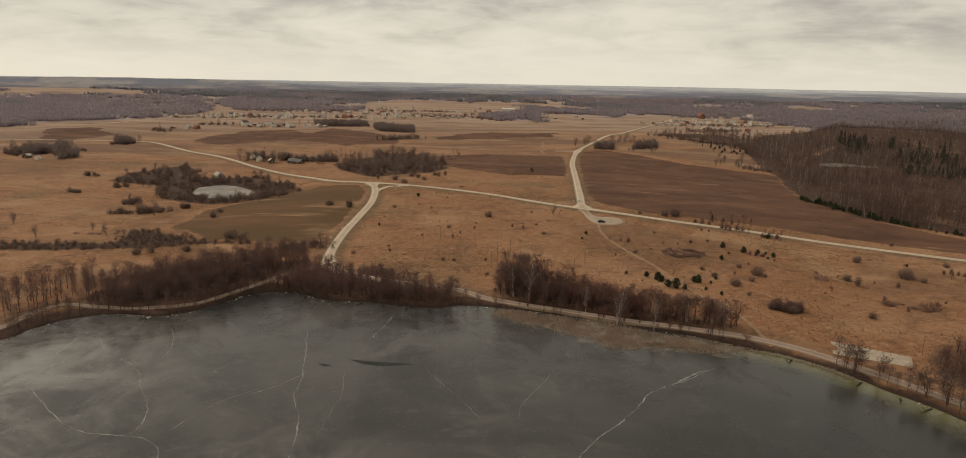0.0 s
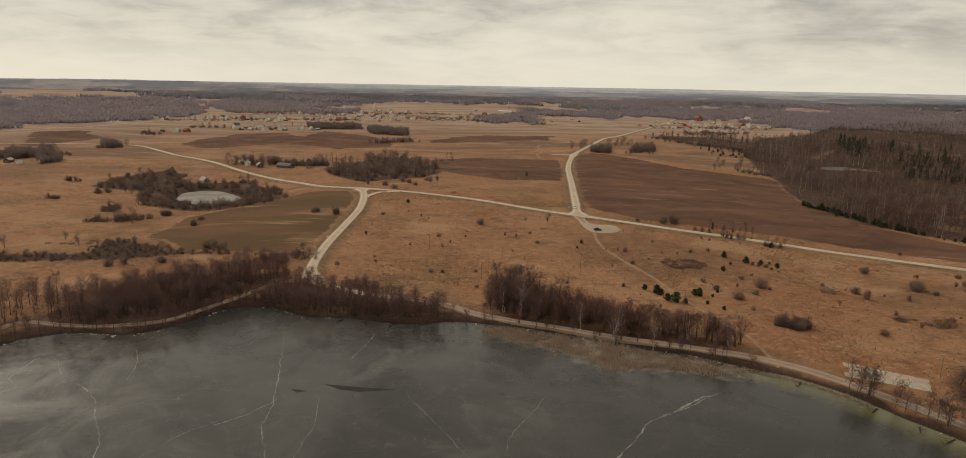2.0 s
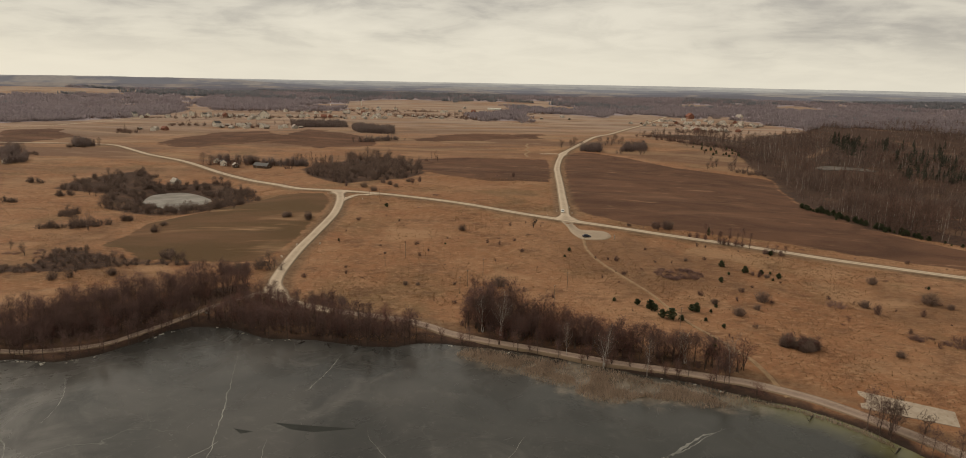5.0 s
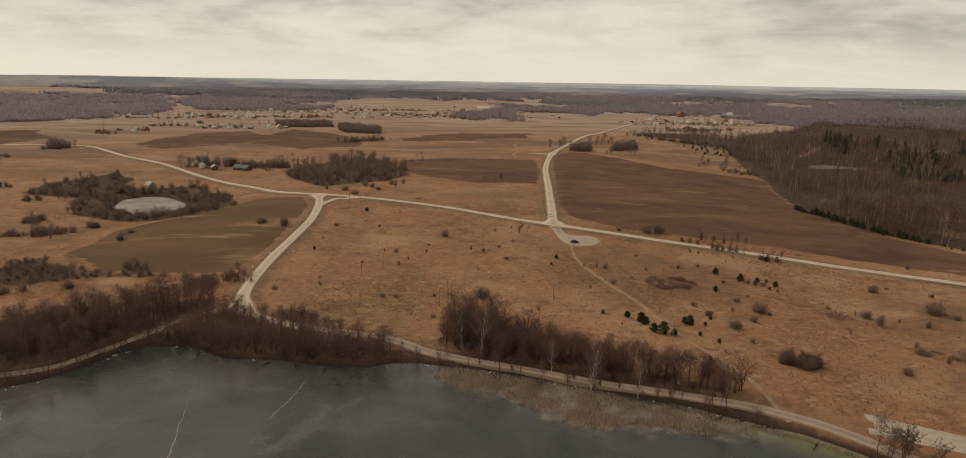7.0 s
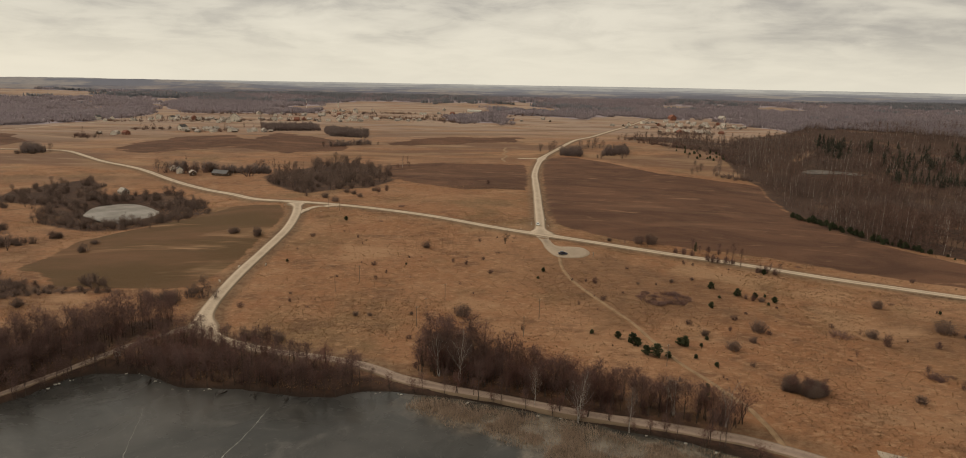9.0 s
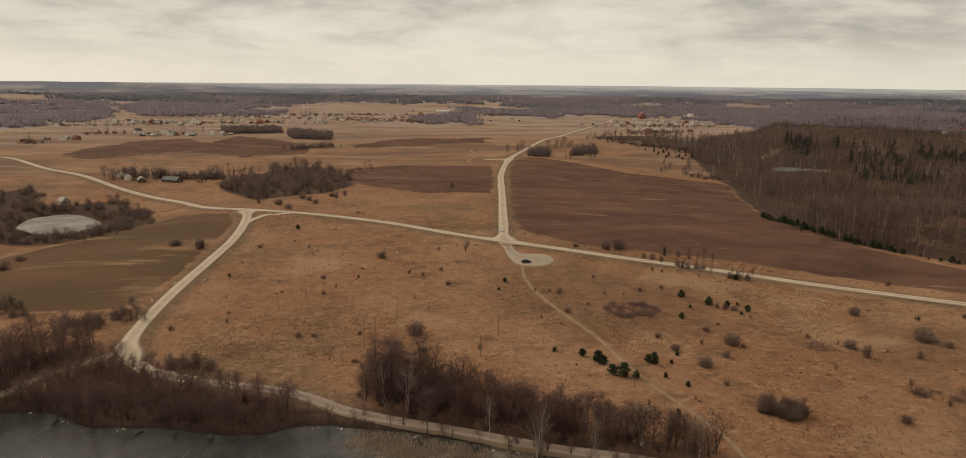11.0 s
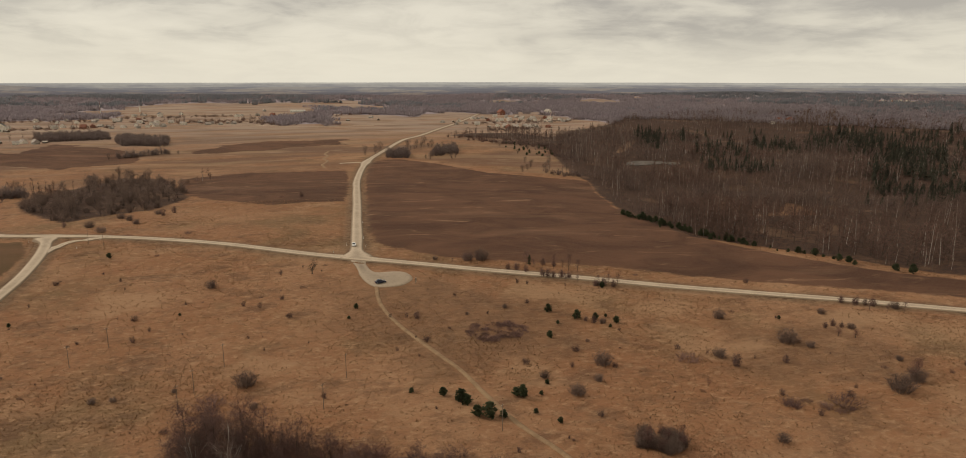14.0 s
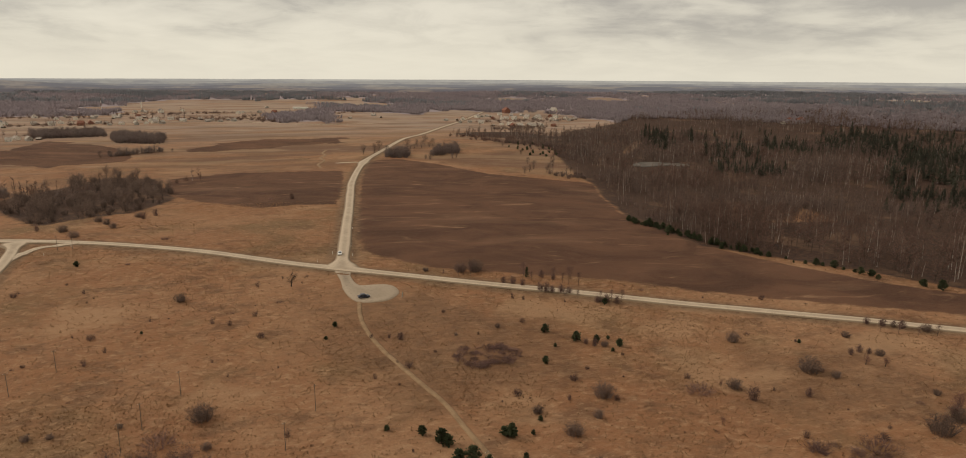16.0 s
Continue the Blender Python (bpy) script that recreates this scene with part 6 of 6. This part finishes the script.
def build_shore_bits():
    rng = np.random.default_rng(12)
    line = curve(SHORE, 0.8)
    bm = bmesh.new()
    for x, y in line:
        if rng.random() < (0.34 * (value_noise(x, y, 9, 77) > 0.5) + 0.05 if x < 0 else 0.06):
            r = bmesh.ops.create_icosphere(bm, subdivisions=1, radius=float(rng.uniform(0.15, 0.5)))
            bmesh.ops.scale(bm, vec=(1.3, 1.0, 0.55), verts=r["verts"])
            for v in r["verts"]:
                v.co += Vector(rng.normal(0, 0.05, 3))
            bmesh.ops.translate(bm, vec=(x + rng.normal(0, 0.4), y - 0.2 + rng.normal(0, 0.4), 0.08), verts=r["verts"])
    tagged(new("shore_ice", bm_mesh("shore_ice", bm, ICE_BITS)), "white broken ice along the water's edge", "ice", kind="stuff")
    for x, y, a, ln in ((82, 216.5, 0.2, 6), (86, 214.5, -0.3, 7), (79, 218, 0.9, 4), (99, 206.5, -2.2, 4), (113, 191, 3.9, 4), (119, 181.5, 4.2, 4), (124, 175.5, 3.7, 5), (20, 242.5, -1.4, 3.5), (34, 238, -1.9, 3), (-40, 247.2, -1.2, 4), (-48, 248.6, -2.0, 4), (-30, 245, -1.6, 3), (-72, 255, -1.3, 4), (-92, 256, -1.0, 4)):
        g = Geo()
        rnd = random.Random(int(x * 7))
        p = [Vector((math.cos(a) * ln * f, math.sin(a) * ln * f, 0.1 + 0.5 * f * rnd.random())) for f in (0, 0.35, 0.7, 1)]
        g.tube(p, [0.2, 0.17, 0.12, 0.04], 6)
        for q in p[1:]:
            for _ in range(3):
                e = q + Vector((rnd.uniform(-1, 1), rnd.uniform(-1, 1), rnd.uniform(0, 1))) * 1.3
                g.tube([q, e], [0.06, 0.015], 3)
        ob = tagged(new("fallen_tree", tri_mesh("fallen_tree", *g.arrays(), [LOG])), "dark fallen trunk lying at the water's edge", "log", "fallen trunks")
        ob.location = (x, y, max(0.0, on_ground(x, y)))


build_shore_bits()


# ---- poles, signs ----
def pole_model():
    ob = tagged(new("utility_pole"), "weathered wooden utility pole on the slope", "pole", "utility poles")
    part("post", cone_mesh("post", POLE, 0.11, 0.07, -0.5, 7.6, 8), ob)
    part("crossarm", box_mesh("crossarm", POLE, -0.6, 0.6, -0.05, 0.05, 7.1, 7.2, bevel=0.01), ob)
    for x in (-0.5, 0.0, 0.5):
        part("insulator", cone_mesh("insulator", WHITE, 0.05, 0.03, 7.2, 7.36, 6), ob, "white ceramic insulator", Matrix.Translation((x, 0, 0)))
    return ob


def build_poles():
    m = pole_model()
    for x, y in ((-62.8, 460.4), (-55.7, 456.8), (-32.7, 324.7), (-25, 335.7), (1.4, 291.5), (4.1, 300), (10.3, 315), (37.4, 283.4), (44.3, 300.2), (78.9, 261.5), (85, 231), (141, 208)):
        put_copy(m, x, y, 0.9, turn=0.6)
    retire([m])
    # board beside the lay-by, board by the lane, marker posts
    for x, y, w, h, a in ((76.2, 370.2, 1.6, 1.9, 1.2), (-87.3, 267.2, 1.8, 1.5, 0.2)):
        ob = tagged(new("notice_board"), "pale notice board on two posts", "sign", "notice boards")
        part("panel", box_mesh("panel", BOARD, -w / 2, w / 2, -0.03, 0.03, 0.6, 0.6 + h, bevel=0.01), ob)
        for k in (-1, 1):
            part("post", box_mesh("post", POLE, k * (w / 2 - 0.1) - 0.05, k * (w / 2 - 0.1) + 0.05, -0.085, -0.035, -0.3, 0.6 + h), ob)
        for k in range(4):
            part("text_bar", box_mesh("text_bar", POLE, -w * 0.36, w * (0.36 - 0.1 * (k % 2)), 0.031, 0.036, 0.85 + k * 0.3, 0.95 + k * 0.3), ob, "unreadable line of writing")
        ob.matrix_basis = Matrix.Translation((x, y, on_ground(x, y))) @ Matrix.Rotation(a, 4, "Z")
    post = tagged(new("road_post"), "white roadside marker post", "marker post", "marker posts")
    part("shaft", box_mesh("shaft", WHITE, -0.07, 0.07, -0.04, 0.04, -0.2, 1.0, bevel=0.015), post)
    part("band", box_mesh("band", RUBBER, -0.074, 0.074, -0.044, 0.044, 0.72, 0.86), post, "black band")
    for x, y in ((62.4, 429.7), (62.8, 445.8), (65.9, 483.1), (53.9, 434.5), (-59.9, 468.1), (-92.6, 475.5), (47.1, 422.7), (-65.8, 453.2)):
        put_copy(post, x, y, 1.2, turn=0.3)
    retire([post])
    # concrete ends of the culvert under the link road
    for x, y, a in ((-79.6, 354.2, 0.1), (-69.2, 357.6, 0.1), (-81.8, 337.1, 0.5)):
        ob = tagged(new("culvert_head", prism("culvert_head", CONCRETE, [(-1.6, -0.4), (1.6, -0.4), (1.4, 0.45), (0.9, 0.7), (-0.9, 0.7), (-1.4, 0.45)], -0.25, 0.25, 0.04)), "pale concrete culvert headwall beside the road", "culvert", "culvert ends")
        ob.matrix_basis = Matrix.Translation((x, y, on_ground(x, y))) @ Matrix.Rotation(a + 1.57, 4, "Z")


build_poles()


# ---- cars ----
def car(name, paint, label, x, y, turn):
    ob = tagged(new(name), label, "car")
    side = [(-2.15, 0.32), (-2.2, 0.62), (-2.1, 0.86), (-1.75, 0.93), (-1.2, 0.96), (0.95, 0.94), (1.75, 0.84), (2.12, 0.68), (2.16, 0.34), (1.75, 0.26), (-1.8, 0.26)]
    body = part("body", prism("body", paint, side, -0.86, 0.86, 0.05), ob)
    part("roof", prism("roof", paint, [(-1.55, 0.93), (-1.15, 1.40), (-0.8, 1.47), (0.15, 1.46), (0.38, 1.38), (0.95, 0.93)], -0.68, 0.68, 0.04), ob)
    part("windscreen", prism("windscreen", GLASS, [(0.40, 1.37), (0.97, 0.945), (1.0, 0.945), (0.43, 1.38)], -0.6, 0.6), ob, "dark windscreen")
    part("rear_window", prism("rear_window", GLASS, [(-1.17, 1.38), (-1.55, 0.955), (-1.58, 0.955), (-1.20, 1.39)], -0.6, 0.6), ob, "dark rear window")
    for s in (-1, 1):
        part("side_window", prism("side_window", GLASS, [(-1.3, 0.98), (-1.05, 1.34), (0.2, 1.36), (0.75, 0.98)], s * 0.684, s * 0.70), ob, "dark side windows")
        part("headlight", box_mesh("headlight", CLEAR_LAMP, 2.03, 2.15, s * 0.62 - 0.18, s * 0.62 + 0.18, 0.58, 0.70, bevel=0.02), ob, "clear headlight")
        part("tail_light", box_mesh("tail_light", RED_LAMP, -2.215, -2.13, s * 0.66 - 0.14, s * 0.66 + 0.14, 0.62, 0.80, bevel=0.02), ob, "red tail light")
        part("mirror", box_mesh("mirror", paint, 0.55, 0.72, s * 0.93 - 0.1, s * 0.93 + 0.1, 0.95, 1.07, bevel=0.03), ob)
        for fx in (-1.32, 1.32):
            wheel = part("wheel", None, ob, "", Matrix.Translation((fx, s * 0.78, 0.31)))
            for nm, mt, r, wd in (("tyre", RUBBER, 0.31, 0.2), ("rim", METAL, 0.19, 0.22)):
                bm = bmesh.new()
                bmesh.ops.create_cone(bm, cap_ends=True, segments=14, radius1=r, radius2=r, depth=wd)
                bmesh.ops.rotate(bm, matrix=Matrix.Rotation(math.pi / 2, 3, "X"), verts=bm.verts)
                part(nm, bm_mesh(nm, bm, mt), wheel)
    for fx in (-2.2, 2.15):
        part("plate", box_mesh("plate", WHITE, fx - 0.03, fx + 0.03, -0.26, 0.26, 0.42, 0.53), ob, "plain white plate")
    ob.matrix_basis = Matrix.Translation((x, y, on_ground(x, y) + 0.34)) @ Matrix.Rotation(turn, 4, "Z")
    return ob


car("parked_car", CAR_BLUE, "dark blue hatchback parked in the gravel bay", 62.6, 372.8, 0.15)
car("road_car", CAR_WHITE, "white hatchback on the gravel road near the junction", 57.0, 431.5, -1.66)


# ---- houses ----
def house(name, w, d, h, rise, wall, roof, label, category="house", group="village houses", chimney=True, windows=2):
    ob = tagged(new(name), label, category, group)
    part("wall", prism("wall", wall, [(-w / 2, -0.6), (w / 2, -0.6), (w / 2, h), (0, h + rise), (-w / 2, h)], -d / 2, d / 2), ob)
    t, e = 0.18, 0.45
    sl = rise / (w / 2)
    for s in (-1, 1):
        part("roof", prism("roof", roof, [(0, h + rise + 0.01), (s * (w / 2 + e), h - e * sl + 0.01), (s * (w / 2 + e), h - e * sl + t), (0, h + rise + t)], -d / 2 - 0.4, d / 2 + 0.4), ob)
    if chimney:
        part("chimney", box_mesh("chimney", BRICK, 0.6, 1.2, -0.3, 0.3, h + rise * 0.4, h + rise + 0.9), ob, "brick chimney")
    for k in range(windows):
        y = (k + 0.5) / windows * d - d / 2
        for s in (-1, 1):
            win = part("window", box_mesh("window", WHITE, -0.04, 0.04, -0.6, 0.6, 0.9, 2.2), ob, "", Matrix.Translation((s * (w / 2 + 0.02), y, 0)))
            part("pane", box_mesh("pane", GLASS, -0.06, 0.06, -0.5, 0.5, 1.0, 2.1), win, "dark glass pane")
    win = part("window", box_mesh("window", WHITE, -0.7, 0.7, -0.04, 0.04, 0.9, 2.2), ob, "", Matrix.Translation((0, -d / 2 - 0.02, 0)))
    part("pane", box_mesh("pane", GLASS, -0.6, 0.6, -0.06, 0.06, 1.0, 2.1), win, "dark glass pane")
    part("door", box_mesh("door", DOOR, w * 0.25, w * 0.25 + 1.0, -d / 2 - 0.06, -d / 2 + 0.02, -0.1, 2.0), ob, "brown door")
    return ob


BRICK = plain("red_brick", (0.26, 0.115, 0.075), (0.19, 0.085, 0.06), 1.5)
DOOR = plain("brown_door", (0.11, 0.065, 0.04), None, 2.0, 0.6)
PLASTER = plain("pale_plaster", (0.78, 0.72, 0.62), (0.62, 0.56, 0.47), 0.6, 0.8)
GREYWALL = plain("grey_silicate_brick", (0.42, 0.38, 0.33), (0.33, 0.30, 0.26), 1.0)
TIMBER = plain("dark_timber", (0.12, 0.085, 0.06), (0.08, 0.058, 0.042), 1.5)
TILE = plain("red_tile_roof", (0.25, 0.105, 0.07), (0.18, 0.078, 0.055), 1.0)
SLATE = plain("grey_fibre_roof", (0.46, 0.40, 0.34), (0.30, 0.258, 0.22), 0.8)
DARKROOF = plain("dark_tin_roof", (0.10, 0.09, 0.085), (0.07, 0.064, 0.06), 0.8, 0.6)


def build_houses():
    rnd = random.Random(21)
    kinds = [house("house", 8, 10, 3.4, 3.2, PLASTER, SLATE, "pale plastered house with a grey gable roof"), house("house", 9, 11, 5.6, 3.4, PLASTER, DARKROOF, "two-storey pale house with a dark roof"),
             house("house", 7.5, 9, 3.0, 3.0, GREYWALL, SLATE, "grey brick house with a pale grey roof"), house("house", 9, 10, 4.2, 3.4, BRICK, TILE, "brick house with a red tiled roof"),
             house("shed", 5, 7, 2.4, 1.6, TIMBER, SLATE, "small timber shed with a grey roof", "shed", "village sheds", False, 1)]

    def near(x, y, k, s=1.0, a=None):
        put_copy(kinds[k], x, y, s, turn=a)

    zones = (((-505, 1290), 40, 55, 14), ((-430, 1285), 55, 50, 14), ((-355, 1050), 45, 30, 13), ((-290, 1040), 30, 22, 6), ((-455, 968), 24, 16, 4), ((-600, 1210), 60, 40, 6), ((-400, 1240), 26, 30, 6),
             ((-320, 1330), 60, 45, 9), ((-230, 1330), 60, 35, 9), ((-330, 1490), 100, 50, 12), ((-190, 1420), 70, 35, 10), ((-100, 1390), 30, 25, 5), ((-60, 1600), 80, 40, 6), ((-270, 1680), 70, 40, 6), ((30, 1800), 90, 40, 4),
             ((440, 1440), 70, 60, 18), ((400, 1225), 55, 35, 14), ((520, 1400), 50, 60, 12), ((320, 1330), 40, 50, 6), ((110, 1420), 110, 50, 5), ((940, 1235), 40, 25, 7), ((1740, 1740), 90, 50, 12))
    for (cx, cy), rx, ry, n in zones:
        got = []
        while len(got) < n:
            a, r = rnd.uniform(0, 6.28), math.sqrt(rnd.random())
            x, y = cx + math.cos(a) * r * rx, cy + math.sin(a) * r * ry
            if all((x - p) ** 2 + (y - q) ** 2 > 190 for p, q in got):
                got.append((x, y))
                near(x, y, rnd.choice((0, 0, 0, 1, 2, 2, 2, 0, 2, 3, 4, 4)) if cx < 300 else rnd.choice((0, 0, 0, 0, 2, 2, 2, 3, 4, 4)), rnd.uniform(0.68, 0.95))
    near(-229, 650, 1, 0.6, 0.4)
    near(-240, 664, 0, 0.7, 0.2)
    near(-214, 640, 4, 1.0, 0.5)
    near(-233, 562, 2, 0.75, 0.9)
    near(-405, 618, 0, 0.65, 0.3)
    near(-418, 606, 0, 0.6, 0.5)
    near(-432, 612, 4, 1.0, 0.1)
    near(-388, 1254, 1, 1.55, 0.3)
    near(470, 1560, 3, 1.5, 0.2)
    near(600, 1610, 0, 1.3, 0.6)
    retire(kinds)
    barn = house("barn", 9, 20, 3.0, 3.0, TIMBER, DARKROOF, "long dark timber barn on the farmstead", "barn", "farm buildings", False, 2)
    barn.matrix_basis = Matrix.Translation((-190, 640, on_ground(-190, 640))) @ Matrix.Rotation(1.2, 4, "Z") @ Matrix.Diagonal((0.75, 0.75, 0.75, 1))
    hall = house("farm_hall", 9, 34, 3.4, 1.4, WHITE, WHITE, "long white farm hall on the far slope", "farm building", "farm buildings", False, 6)
    hall.matrix_basis = Matrix.Translation((33, 1770, on_ground(33, 1770) + 1)) @ Matrix.Rotation(1.5, 4, "Z")
    # water tower and mast beyond the village
    tower = tagged(new("water_tower"), "pale concrete water tower beyond the village", "tower")
    part("shaft", cone_mesh("shaft", PLASTER, 1.2, 1.1, -1, 9, 12), tower)
    part("tank", cone_mesh("tank", PLASTER, 1.7, 1.9, 9, 12, 12), tower)
    part("cap", cone_mesh("cap", SLATE, 2.0, 0.3, 12, 13, 12), tower)
    tower.location = (-319, 1834, on_ground(-319, 1834))
    mast = tagged(new("radio_mast"), "thin red and white lattice mast", "mast")
    for k in range(4):
        part("section", cone_mesh("section", (WHITE, BRICK)[k % 2], 0.9 - 0.16 * k, 0.74 - 0.16 * k, k * 6, k * 6 + 6, 4), mast)
    mast.location = (-391, 1793, on_ground(-391, 1793))


build_houses()


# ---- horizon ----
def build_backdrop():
    names = ("wooded ridge in the distance, violet haze in its colour", "wooded ridge in the distance, slate-grey haze in its colour", "wooded hills in the distance, grey haze in their colour", "hazy grey hills in the distance", "hazy blue-grey far hills", "pale hazy skyline ridge")
    # each ring farther out glows in a paler haze colour
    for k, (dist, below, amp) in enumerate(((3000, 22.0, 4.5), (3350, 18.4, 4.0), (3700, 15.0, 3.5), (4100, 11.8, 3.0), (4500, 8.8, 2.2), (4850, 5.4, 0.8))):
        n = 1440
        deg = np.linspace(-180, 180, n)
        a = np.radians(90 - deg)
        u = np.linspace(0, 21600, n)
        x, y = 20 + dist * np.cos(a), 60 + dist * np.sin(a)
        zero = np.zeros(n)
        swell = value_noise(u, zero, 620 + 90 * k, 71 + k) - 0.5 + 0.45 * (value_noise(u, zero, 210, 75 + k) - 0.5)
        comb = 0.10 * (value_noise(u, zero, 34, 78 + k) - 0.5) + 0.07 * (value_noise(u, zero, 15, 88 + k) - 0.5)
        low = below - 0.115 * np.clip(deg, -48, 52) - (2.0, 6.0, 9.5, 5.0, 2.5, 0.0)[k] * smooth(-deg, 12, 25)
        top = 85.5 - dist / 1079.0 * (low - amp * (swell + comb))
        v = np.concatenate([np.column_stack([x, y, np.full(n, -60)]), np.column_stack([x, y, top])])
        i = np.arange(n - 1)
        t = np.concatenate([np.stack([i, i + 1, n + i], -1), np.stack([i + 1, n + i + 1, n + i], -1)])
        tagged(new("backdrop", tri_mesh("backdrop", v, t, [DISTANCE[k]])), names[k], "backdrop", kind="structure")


build_backdrop()
